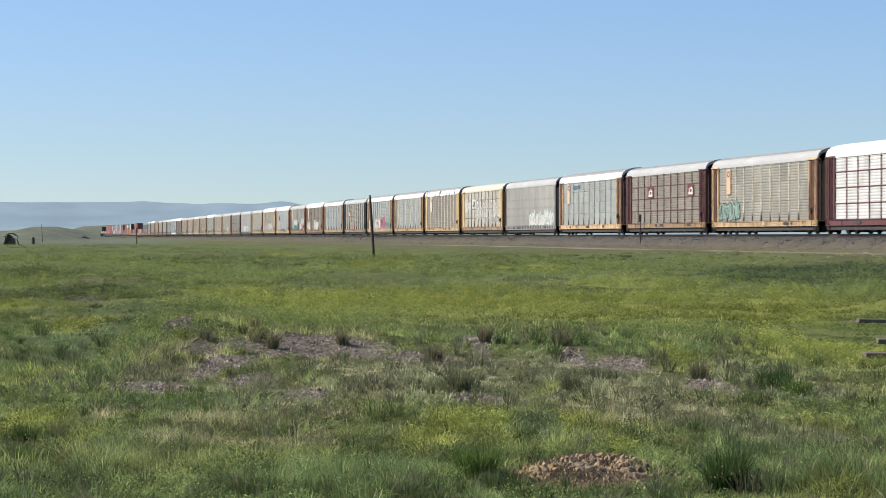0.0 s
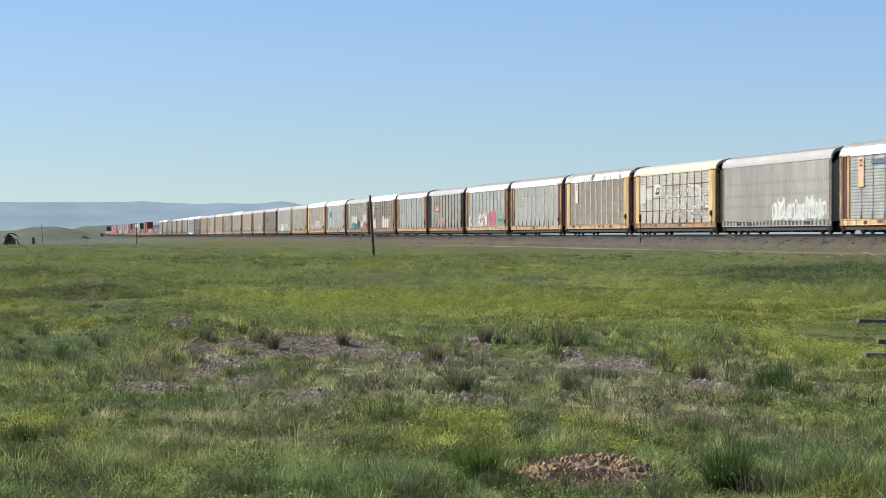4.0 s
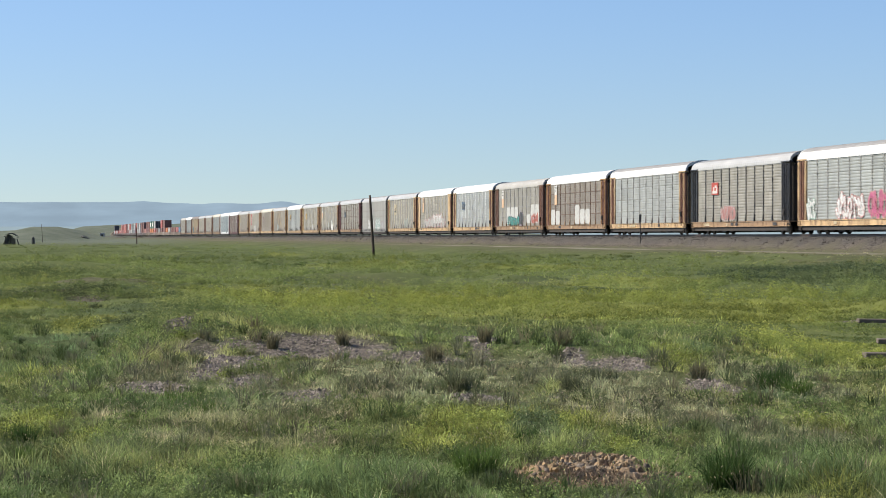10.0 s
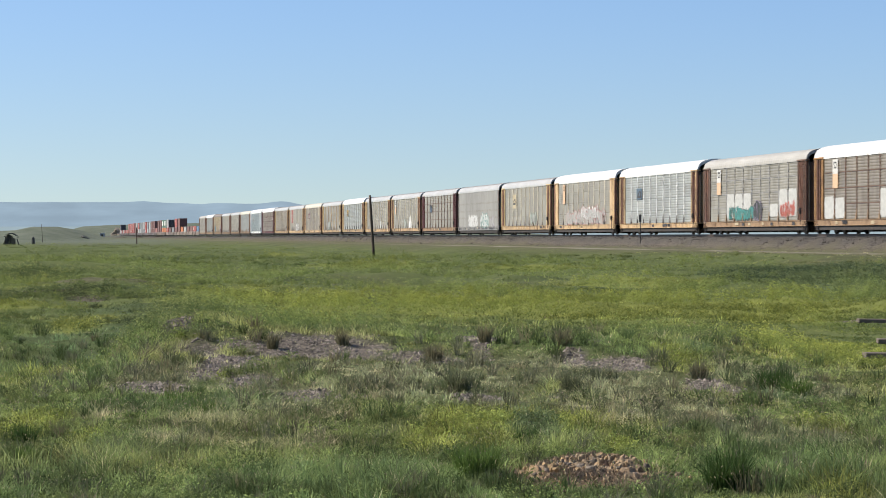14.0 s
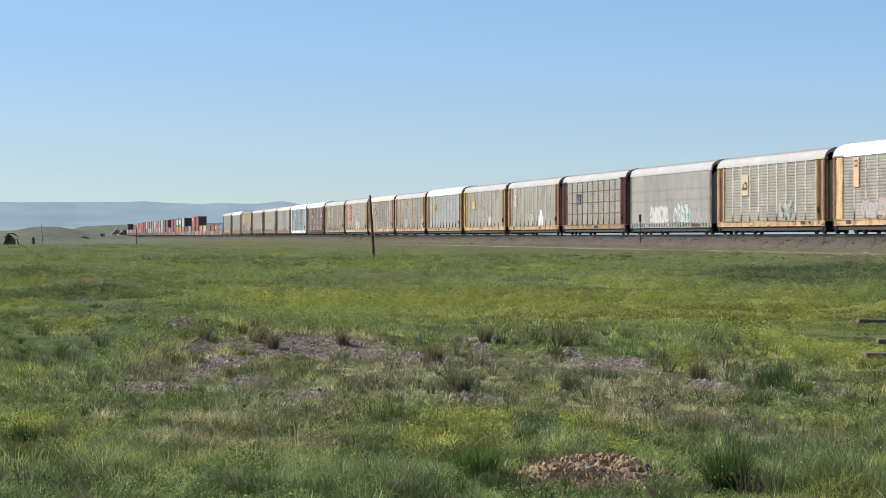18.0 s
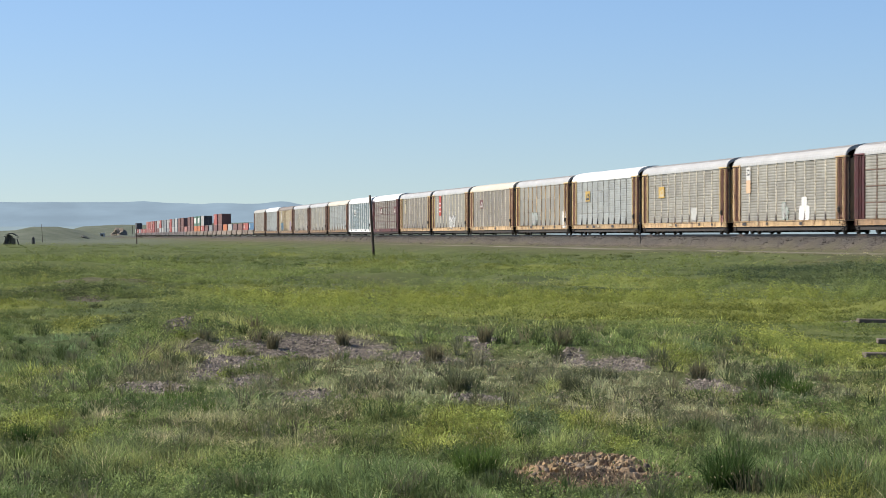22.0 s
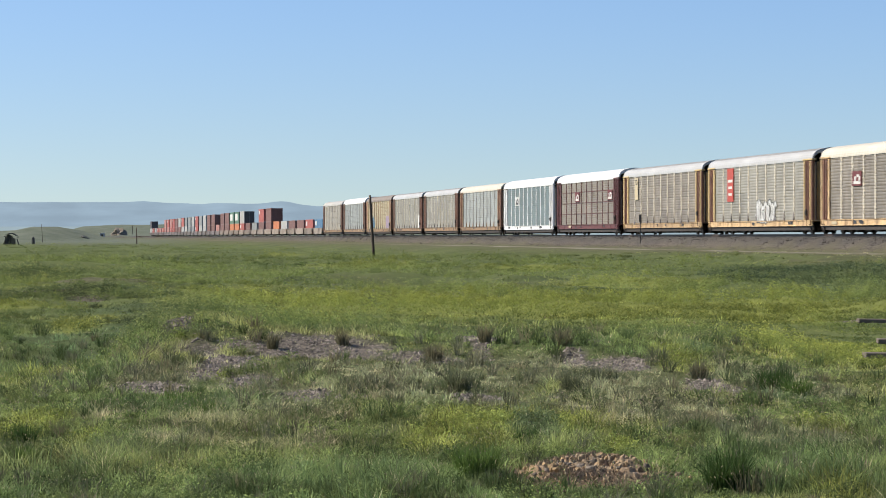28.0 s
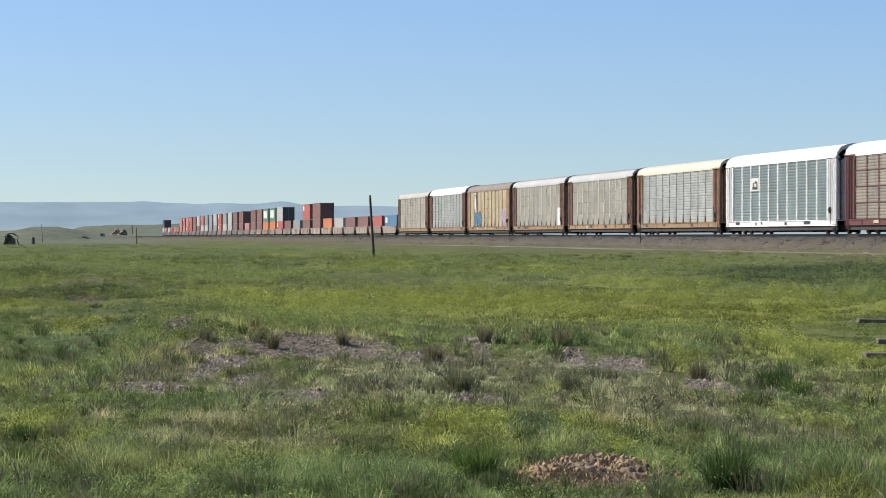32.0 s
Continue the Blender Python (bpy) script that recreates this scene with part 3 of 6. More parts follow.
# ---- the railway line ----
def build_rails():
    for q, side in ((TRACK_Q - 0.755, "near"), (TRACK_Q + 0.755, "far")):
        bm = bmesh.new()
        prof = [(-0.07, -0.17), (0.07, -0.17), (0.07, -0.155), (0.012, -0.13), (0.012, -0.045), (0.036, -0.03), (0.036, 0), (-0.036, 0),
                (-0.036, -0.03), (-0.012, -0.045), (-0.012, -0.13), (-0.07, -0.155)]
        sweep(bm, prof, -700, 2600, close=True)
        ob = new("rail", as_mesh("rail", bm, RAIL_STEEL))
        ob.matrix_world = track_pose(0, q=q)
        tagged(ob, "long rusty steel rail on ballasted ties", "rail", "running rails", "structure")


def build_ties():
    bm = bmesh.new()
    box(bm, -0.11, 0.11, -1.3, 1.3, -0.38, -0.175)
    me = as_mesh("tie", bm, POLE_WOOD)
    bed = tagged(new("tie_row"), "dark wooden railway ties bedded in the ballast", "ties", kind="structure")
    bed.matrix_world = track_pose(0)
    for k in range(240):
        piece("tie", me, bed, (110 + 0.53 * k, 0, 0))
    bm = bmesh.new()
    for k in range(3600):
        x = -700 + 0.53 * k
        if not 109.8 < x < 237.1:
            box(bm, x - 0.11, x + 0.11, -1.3, 1.3, -0.38, -0.175)
    tagged(part("far_ties", bm, POLE_WOOD, bed), kind="stuff")


build_rails()
build_ties()


# ---- the train: covered car-carrier wagons ----
TOP, DECK, HALF, SIDE = 5.08, 0.95, 13.35, 1.50
BAYS, ENDS = 10, 11.35
MOVERS = []


def sheet_mesh(key, width, height, ribs, material):
    def make():
        bm = bmesh.new()
        prof = []
        step = height / ribs
        for k in range(ribs):
            z = k * step
            prof += [(0, z), (0.015, z + step * 0.22), (0.015, z + step * 0.62), (0, z + step * 0.84)]
        prof.append((0, height))
        sweep(bm, prof, -width / 2, width / 2)
        box(bm, -width / 2, width / 2, -0.035, -0.006, 0, height)
        return as_mesh("side_panel", bm, material)
    return shared(("sheet", key, round(width, 3), round(height, 3), ribs), make)


def roof_profile(kind="white"):
    k = 0.88 if kind in ("white", "capped", "peeling") else 0.78
    return [(y, TOP + (z - TOP) * k / 0.88) for y, z in ((SIDE + 0.03, TOP - 0.10), (SIDE + 0.03, TOP), (1.51, TOP + 0.16), (1.45, TOP + 0.34), (1.34, TOP + 0.50), (1.18, TOP + 0.63), (0.98, TOP + 0.72), (0.62, TOP + 0.82), (0.3, TOP + 0.87), (0, TOP + 0.88))]


def roof_mesh(kind):
    """A ribbed sheet bent over the wagon; the flat crown is bare dull metal."""
    def make():
        bm = bmesh.new()
        p = roof_profile(kind)
        full = p + [(-y, z) for y, z in reversed(p[:-1])]
        n = 46
        prev = None
        for k in range(n * 2 + 1):
            x = -HALF + 2 * HALF * k / (n * 2)
            d = 0.018 if k % 2 else 0.0
            ring = [bm.verts.new((x, y + (d if y > 0 else -d), z + d)) for y, z in full]
            if prev:
                for a in range(len(full) - 1):
                    f = bm.faces.new([prev[a], ring[a], ring[a + 1], prev[a + 1]])
                    if min(full[a][1], full[a + 1][1]) > TOP + (0.40 if kind in ("capped", "peeling") else 0.46):
                        f.material_index = 1
            prev = ring
        return as_mesh("roof", bm, ROOF[kind], ROOF["crown" if kind in ("capped", "silver", "peeling") else kind])
    return shared(("roof", kind), make)


def roof_hoop_mesh(kind):
    """The arched end of the roof: a bent band with some depth."""
    def make():
        bm = bmesh.new()
        p = roof_profile(kind)
        full = p + [(-y, z) for y, z in reversed(p[:-1])]
        for x0, x1, inset in ((-0.16, 0.0, 0.0),):
            rings = []
            for x, k in ((x0, 1.0), (x1, 1.0), (x1, 0.90), (x0, 0.90)):
                rings.append([bm.verts.new((x, y * (1.01 if k == 1 else 0.94), TOP + (z - TOP) * (1.03 if k == 1 else 0.72) + (0 if k == 1 else -0.02))) for y, z in full])
            for r in range(4):
                a, b = rings[r], rings[(r + 1) % 4]
                for i in range(len(full) - 1):
                    bm.faces.new([a[i], a[i + 1], b[i + 1], b[i]])
        return as_mesh("roof_hoop", bm, ROOF[kind])
    return shared(("hoop", kind), make)


def post_mesh(color, width, height, proud):
    def make():
        bm = bmesh.new()
        box(bm, -width / 2, width / 2, 0, proud, 0, height)
        box(bm, -width / 2 - 0.03, width / 2 + 0.03, 0, proud * 0.35, 0, height)
        return as_mesh("post", bm, PAINT[color])
    return shared(("post", color, width, round(height, 3), proud), make)


def bracket_mesh(color):
    def make():
        bm = bmesh.new()
        quads(bm, [(-0.11, 0, 0), (0.11, 0, 0), (0.035, 0, 0.62), (-0.035, 0, 0.62), (-0.11, 0.085, 0), (0.11, 0.085, 0), (0.035, 0.03, 0.62), (-0.035, 0.03, 0.62)],
              [(0, 1, 2, 3), (4, 7, 6, 5), (0, 4, 5, 1), (1, 5, 6, 2), (2, 6, 7, 3), (3, 7, 4, 0)])
        return as_mesh("bracket", bm, PAINT[color])
    return shared(("bracket", color), make)


def bogie_frame_mesh():
    def make():
        bm = bmesh.new()
        for y in (-1.0, 1.0):
            w = 0.09
            for k in range(8):
                a, b = -1.15 + 2.3 * k / 8, -1.15 + 2.3 * (k + 1) / 8
                sag = lambda v: 0.30 + 0.14 * min(1, abs(v) / 0.9)
                quads(bm, [(a, y - w, sag(a)), (a, y + w, sag(a)), (a, y - w, 0.62 - 0.1 * (abs(a) / 1.15) ** 2), (a, y + w, 0.62 - 0.1 * (abs(a) / 1.15) ** 2),
                           (b, y - w, sag(b)), (b, y + w, sag(b)), (b, y - w, 0.62 - 0.1 * (abs(b) / 1.15) ** 2), (b, y + w, 0.62 - 0.1 * (abs(b) / 1.15) ** 2)],
                      [(0, 1, 3, 2), (4, 6, 7, 5), (0, 4, 5, 1), (2, 3, 7, 6), (0, 2, 6, 4), (1, 5, 7, 3)])
            tube(bm, (-0.14, y * 1.03, 0.26), (-0.14, y * 1.03, 0.56), 0.07)
            tube(bm, (0.14, y * 1.03, 0.26), (0.14, y * 1.03, 0.56), 0.07)
        box(bm, -0.2, 0.2, -0.95, 0.95, 0.36, 0.58)
        box(bm, -1.55, 1.55, -0.55, 0.55, 0.12, 0.56)
        return as_mesh("side_frame", bm, DARK)
    return shared("bogie_frame", make)


def wheelset_mesh():
    def make():
        bm = bmesh.new()
        for sy in (-1, 1):
            tube(bm, (0, sy * 0.70, 0), (0, sy * 0.83, 0), 0.42, n=14)
            tube(bm, (0, sy * 0.68, 0), (0, sy * 0.71, 0), 0.445, n=14)
            tube(bm, (0, sy * 0.83, 0), (0, sy * 0.90, 0), 0.15, n=12)
            tube(bm, (0, sy * 0.95, 0), (0, sy * 1.12, 0), 0.10, n=12)
        tube(bm, (0, -1, 0), (0, 1, 0), 0.08, n=10)
        return as_mesh("wheelset", bm, WHEEL)
    return shared("wheelset", make)


def add_bogie(car, x):
    b = piece("bogie", bogie_frame_mesh(), car, (x, 0, 0))
    for dx in (-0.89, 0.89):
        piece("wheelset", wheelset_mesh(), b, (dx, 0, 0.42))
    return b


def underframe_mesh(color):
    def make():
        bm = bmesh.new()
        for sy in (-1, 1):
            sweep(bm, [(sy * (SIDE - 0.02), 0.55), (sy * (SIDE + 0.06), 0.55), (sy * (SIDE + 0.06), 0.59), (sy * (SIDE + 0.015), 0.60), (sy * (SIDE + 0.015), 0.89),
                       (sy * (SIDE + 0.06), 0.90), (sy * (SIDE + 0.06), 0.95), (sy * (SIDE - 0.02), 0.95)], -HALF, HALF, close=True)
        box(bm, -HALF, HALF, -SIDE + 0.03, SIDE - 0.03, 0.87, 0.93)
        for x in (-HALF + 0.4, -10.05, -6.7, 6.7, 10.05, HALF - 0.4):
            box(bm, x - 0.05, x + 0.05, SIDE + 0.012, SIDE + 0.05, 0.60, 0.89)
        return as_mesh("sill", bm, PAINT[color])
    return shared(("sill", color), make)


def centre_sill_mesh():
    def make():
        bm = bmesh.new()
        box(bm, -HALF - 0.2, HALF + 0.2, -0.32, 0.32, 0.46, 0.86)
        quads(bm, [(sx * x, y, z) for x, z in ((8.4, 0.46), (7.6, 0.15)) for sx in (-1, 1) for y in (-0.32, 0.32)],
              [(0, 1, 5, 4), (2, 6, 7, 3), (4, 5, 7, 6), (0, 4, 6, 2), (1, 3, 7, 5), (0, 2, 3, 1)])
        for x in (-7.2, -5.4, -3.0, 0.0, 3.0, 5.4, 7.2):
            box(bm, x - 0.06, x + 0.06, -1.40, 1.40, 0.40, 0.86)
        # dark skirts added to stand for the shadowed band below the side sills
        for sy in (-1, 1):
            box(bm, -HALF + 0.1, HALF - 0.1, sy * 1.36, sy * 1.44, 0.26, 0.60)
            tube(bm, (-8.2, sy * 1.2, 0.30), (8.2, sy * 1.2, 0.30), 0.035, n=6)
        for x, w in ((-6.2, 0.7), (-3.9, 1.1), (2.4, 0.9), (4.4, 1.3), (6.5, 0.5)):
            box(bm, x - w / 2, x + w / 2, 0.75, 1.3, 0.16, 0.5)
        for sx in (-1, 1):
            box(bm, sx * 11.7, sx * 13.2, -0.7, 0.7, 0.30, 0.6)
        tube(bm, (-2.2, 0.85, 0.52), (-0.8, 0.85, 0.52), 0.18, n=10)
        box(bm, 1.0, 1.7, 0.6, 1.1, 0.38, 0.70)
        return as_mesh("centre_sill", bm, DARK)
    return shared("centre_sill", make)


def coupler_mesh():
    def make():
        bm = bmesh.new()
        box(bm, -0.1, 0.78, -0.10, 0.10, 0.62, 0.86)
        bevel_box(bm, 0.55, 0.93, -0.20, 0.14, 0.58, 0.92, 0.04)
        tube(bm, (0.0, 0.5, 0.75), (0.5, 0.45, 0.42), 0.03, n=6)
        tube(bm, (0.5, 0.45, 0.42), (0.9, 0.3, 0.45), 0.03, n=6)
        return as_mesh("coupler", bm, DARK)
    return shared("coupler", make)


def end_door_mesh(color):
    """One tall curved leaf of the doors that close the wagon's end."""
    def make():
        bm = bmesh.new()
        cols = []
        for k in range(7):
            y, x, z = 0.02 + 0.22 * k, 0.30 - 0.025 * k ** 1.3, 5.35 - 0.02 * k * k
            cols.append([bm.verts.new(c) for c in ((x, y, 0.95), (x, y, z), (x - 0.05, y, z), (x - 0.05, y, 0.95))])
        for a, b in zip(cols, cols[1:]):
            for i in range(4):
                bm.faces.new([a[i], a[(i + 1) % 4], b[(i + 1) % 4], b[i]])
        bm.faces.new(cols[0]), bm.faces.new(cols[-1][::-1])
        return as_mesh("door_leaf", bm, PAINT[color])
    return shared(("end_door", color), make)


def ladder_mesh(color):
    def make():
        bm = bmesh.new()
        for x in (-0.22, 0.22):
            box(bm, x - 0.02, x + 0.02, 0.0, 0.05, 0.6, 4.9)
        for k in range(13):
            z = 0.75 + k * 0.33
            tube(bm, (-0.22, 0.03, z), (0.22, 0.03, z), 0.014, n=6)
        return as_mesh("ladder", bm, PAINT[color])
    return shared(("ladder", color), make)


def corner_post_mesh(color, width):
    def make():
        bm = bmesh.new()
        bevel_box(bm, -width / 2, width / 2, -0.12, 0.06, 0.0, 4.02, 0.02)
        box(bm, -width / 2 + 0.03, width / 2 - 0.03, 0.06, 0.075, 0.05, 3.9)
        return as_mesh("corner_post", bm, PAINT[color])
    return shared(("corner_post", color, width), make)


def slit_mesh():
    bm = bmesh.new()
    # dark sheet added behind the posts in place of the shade in their gaps
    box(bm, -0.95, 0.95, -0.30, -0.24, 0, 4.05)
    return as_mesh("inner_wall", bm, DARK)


def cap_mesh(color):
    def make():
        bm = bmesh.new()
        bevel_box(bm, -1.05, 1.02, -0.2, 0.10, 0, 0.12, 0.02)
        return as_mesh("cap", bm, PAINT[color])
    return shared(("cap", color), make)


def scrawl(rng, width, height, fill, edge):
    """Rounded, unreadable sprayed loops crowded side by side over a wider outline in a second colour."""
    bm = bmesh.new()

    def stroke(pts, t, lay, mi):
        for (ax, az), (bx, bz) in zip(pts, pts[1:]):
            d = Vector((bx - ax, bz - az))
            if d.length < 1e-4:
                continue
            n = Vector((-d.y, d.x)).normalized() * t
            e = d.normalized() * t * 0.45
            f = quads(bm, [(ax - e.x + n.x, lay, az - e.y + n.y), (ax - e.x - n.x, lay, az - e.y - n.y),
                           (bx + e.x - n.x, lay, bz + e.y - n.y), (bx + e.x + n.x, lay, bz + e.y + n.y)], [(0, 1, 2, 3)])
            f[0].material_index = mi

    x = -width / 2
    while x < width / 2 - 0.2:
        w = height * rng.uniform(0.30, 0.50)
        h = height * rng.uniform(0.62, 0.92)
        foot = height * rng.uniform(0.0, 0.08)
        a0, turn = rng.uniform(0, 6.28), rng.choice((-1, 1)) * rng.uniform(3.4, 6.2)
        loop = []
        for k in range(13):
            a = a0 + turn * k / 12
            r = 1 + 0.18 * math.sin(3 * a + x)
            loop.append((x + w * 0.5 + w * 0.46 * r * math.cos(a), foot + h * 0.5 + h * 0.46 * r * math.sin(a)))
        lean = rng.uniform(-0.2, 0.2) * w
        bar = [(x + w * 0.5 + lean * (k / 4 - 0.5) + 0.06 * w * math.sin(k * 2.0), foot + h * (0.1 + 0.85 * k / 4)) for k in range(5)]
        t = min(height, 1.6) * rng.uniform(0.06, 0.085)
        for path in (loop, bar) if rng.random() < 0.6 else (loop,):
            stroke(path, t * 1.7, 0.0, 1)
            stroke(path, t, 0.003, 0)
        if rng.random() < 0.5:
            stroke([(x + w * 0.3, foot + h * 0.8), (x + w * 0.45, foot + h * 1.02), (x + w * 0.6, foot + h * 0.9)], t * 0.5, 0.004, 0)
        x += w * rng.uniform(0.78, 0.98)
    return as_mesh("painted_scrawl", bm, SPRAY[fill], SPRAY[edge])


def streaks(rng, width, height, fill, edge):
    """Tall thin upright sprayed strokes with short hooks, much faded."""
    bm = bmesh.new()
    x = -width / 2
    while x < width / 2:
        z0, z1 = rng.uniform(0, 0.35) * height, rng.uniform(0.6, 1.0) * height
        t, lean = rng.uniform(0.03, 0.09), rng.uniform(-0.25, 0.25)
        last = None
        for k in range(6):
            z = z0 + (z1 - z0) * k / 5
            px = x + lean * k / 5 + rng.uniform(-0.05, 0.05)
            ring = (bm.verts.new((px - t, 0, z)), bm.verts.new((px + t, 0, z)))
            if last and rng.random() < 0.85:
                bm.faces.new([last[0], last[1], ring[1], ring[0]]).material_index = 0 if rng.random() < 0.75 else 1
            last = ring
        if rng.random() < 0.5:
            h = rng.uniform(0.3, 0.9) * rng.choice((-1, 1))
            zz = rng.choice((z0, z1 - 0.12))
            quads(bm, [(x, 0.002, zz), (x + h, 0.002, zz + 0.1), (x + h, 0.002, zz + 0.2), (x, 0.002, zz + 0.12)], [(0, 1, 2, 3)])
        x += rng.uniform(0.18, 0.55)
    return as_mesh("painted_scrawl", bm, SPRAY[fill], SPRAY[edge])


def patch(rng, width, height, color, ragged=0.03):
    bm = bmesh.new()
    pts = []
    for k in range(28):
        a = 2 * math.pi * k / 28
        c, s = math.cos(a), math.sin(a)
        m = max(abs(c), abs(s))
        r = 1 + rng.uniform(-ragged, ragged)
        pts.append((c / m * width / 2 * r, 0, s / m * height / 2 * r))
    f = bm.faces.new([bm.verts.new(p) for p in pts])
    return as_mesh("paint_patch", bm, SPRAY[color])


def plate_part(car, x, z, w, h, color, marks, mark_color, halved=False):
    """A painted plate with plain marks on it."""
    bm = bmesh.new()
    box(bm, -w / 2, w / 2, 0, 0.012, -h / 2, h / 2)
    p = part("plate", bm, PLATE[color], car, color + " painted plate", (x, SIDE + 0.052, z))
    if halved:
        bm = bmesh.new()
        box(bm, -w / 2, w / 2, 0, 0.004, 0.0, h / 2)
        part("plate_top", bm, PLATE["white"], p, "white upper half", (0, 0.012, 0))
    for mx, mz, mw, mh in marks:
        bm = bmesh.new()
        box(bm, -mw / 2, mw / 2, 0, 0.008, -mh / 2, mh / 2)
        part("plate_mark", bm, PLATE[mark_color], p, "", (mx, 0.012, mz))
    return p


def autorack(index, label, post="cream", end="yellow", sill="yellow", sheet="grey", roof="silver", rows=4, teeth=True, thin=False, smooth=False, grid=False, wide=False, arts=()):
    rng = random.Random(100 + index)
    car = tagged(new("autorack_wagon"), label, "railway wagon", "car-carrier wagons of the train")
    piece("sill", underframe_mesh(sill), car, label=sill + " side sill")
    piece("centre_sill", centre_sill_mesh(), car)
    for x in (-10.05, 10.05):
        add_bogie(car, x)
    for turn, x in ((0, HALF + 0.2), (math.pi, -HALF - 0.2)):
        piece("coupler", coupler_mesh(), car, (x, 0, 0), turn=turn)
    piece("roof", roof_mesh(roof), car, label=roof + " curved roof")
    for turn, x in ((0, HALF), (math.pi, -HALF)):
        piece("roof_hoop", roof_hoop_mesh(roof), car, (x + (0.05 if x > 0 else -0.05), 0, 0), turn=turn)
        for flip in (1, -1):
            leaf = piece("door_leaf", end_door_mesh("grey" if smooth else end), car, (x - (0.35 if x > 0 else -0.35), 0, 0), turn=turn)
            leaf.scale.y = flip
    h = TOP - DECK
    pitch = 2 * ENDS / BAYS
    if smooth:
        wide = 2 * (HALF - 0.35)
        n = 6
        me = shared(("smooth", sheet, n), lambda: smooth_panel(wide / n - 0.01, h, sheet))
        for k in range(n):
            piece("side_panel", me, car, (-HALF + 0.35 + wide / n * (k + 0.5), SIDE, DECK))
        me = shared(("foot", sheet), lambda: foot_mesh())
        for k in range(30):
            piece("foot_bracket", me, car, (-HALF + 0.6 + (2 * HALF - 1.2) * k / 29, SIDE - 0.01, DECK - 0.32))
        for x in (-HALF + 0.15, HALF - 0.15):
            piece("ladder", ladder_mesh("grey"), car, (x, SIDE, 0))
            piece("end_post", post_mesh("brown", 0.26, h, 0.04), car, (x, SIDE - 0.02, DECK))
    else:
        for k in range(BAYS):
            x = -ENDS + pitch * (k + 0.5)
            for r in range(rows):
                gap = 0.03 if grid else 0.012
                me = sheet_mesh(sheet, pitch - 0.03, h / rows - gap, max(4, round(20 / rows)), SHEET[sheet])
                piece("side_panel", me, car, (x, SIDE - 0.02, DECK + h / rows * r + 0.015))
        w = (0.08 if post == "galv" else 0.12) if thin else 0.17
        for k in range(BAYS + 1):
            x = -ENDS + pitch * k
            if 0 < k < BAYS:
                piece("post", post_mesh(post, w, h, 0.045), car, (x, SIDE - 0.01, DECK), post + " side post")
        if grid:
            me = shared(("girt", post), lambda: girt_mesh(post))
            for r in range(1, rows):
                if rng.random() < 0.95:
                    piece("girt", me, car, (0, SIDE - 0.01, DECK + h / rows * r))
        if teeth:
            for k in range(1, BAYS):
                piece("bracket", bracket_mesh(teeth if isinstance(teeth, str) else "steel"), car, (-ENDS + pitch * k, SIDE + 0.01, DECK))
        # brown posts carry rust and the wagon end's shade in one paint colour
        layout = {1: ((-0.76, 0.36, end), (-0.18, 0.18, "shade_rust"), (0.36, 0.20, "shade_rust"), (0.82, 0.26, end)),
                  -1: ((0.84, 0.26, end), (0.38, 0.18, "shade_rust"), (-0.10, 0.18, "shade_rust"), (-0.50, 0.18, end), (-0.88, 0.18, "shade_rust"))}
        if wide:
            layout = {1: ((-0.35, 1.3, end), (0.78, 0.3, "shade_rust")), -1: ((0.40, 1.2, end), (-0.55, 0.3, end), (-0.88, 0.16, "shade_rust"))}
        for sx in (-1, 1):
            for dx, pw, pc in layout[sx]:
                piece("corner_post", corner_post_mesh(pc if end not in ("black", "white", "maroon") else end, pw), car, (sx * (ENDS + 1.02) + dx, SIDE, DECK), end + " corner post")
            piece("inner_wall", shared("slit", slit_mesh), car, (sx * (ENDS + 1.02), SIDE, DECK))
            piece("cap", cap_mesh(end if end != "black" else "black"), car, (sx * (ENDS + 1.02), SIDE, TOP - 0.08))
        piece("ladder", ladder_mesh(end), car, (-HALF + 0.28, SIDE + 0.02, 0.0))
        piece("ladder", ladder_mesh(end), car, (HALF - 0.28, SIDE + 0.02, 0.0))
    fit_out(car, index, rng, smooth)
    # the side that faces away, closed by plain sheets
    for k in range(4):
        x = -HALF + 0.4 + (2 * HALF - 0.8) * (k + 0.5) / 4
        piece("rear_panel", shared(("rear", sheet), lambda: rear_mesh(sheet, (2 * HALF - 0.8) / 4)), car, (x, -SIDE + 0.02, DECK))
    for a in arts:
        kind = a[0]
        if kind == "plate":
            plate_part(car, *a[1:])
        elif kind == "scrawl":
            _, x, z, w, hh, fill, edge = a
            piece("painted_scrawl", scrawl(rng, w, hh, fill, edge), car, (x, SIDE + (0.040 if not smooth else 0.02), z), fill + " sprayed scrawl")
        elif kind == "streaks":
            _, x, z, w, hh, fill, edge = a
            piece("painted_scrawl", streaks(rng, w, hh, fill, edge), car, (x, SIDE + 0.040, z), fill + " faded upright strokes")
        elif kind == "patch":
            _, x, z, w, hh, fill = a
            piece("paint_patch", patch(rng, w, hh, fill), car, (x, SIDE + (0.030 if not smooth else 0.012), z), fill + " paint patch")
    MOVERS.append((car, 138 + 28.6 * index + 14.3, RAIL_Z, 0.0))
    return car


def brake_mesh():
    bm = bmesh.new()
    bevel_box(bm, -0.14, 0.14, 0.0, 0.12, 0.0, 0.42, 0.03)
    tube(bm, (0, 0.12, 0.22), (0, 0.15, 0.22), 0.15, n=14)
    tube(bm, (-0.1, 0.06, 0.0), (-0.1, 0.06, -0.75), 0.025, n=6)
    return as_mesh("hand_brake", bm, DARK)


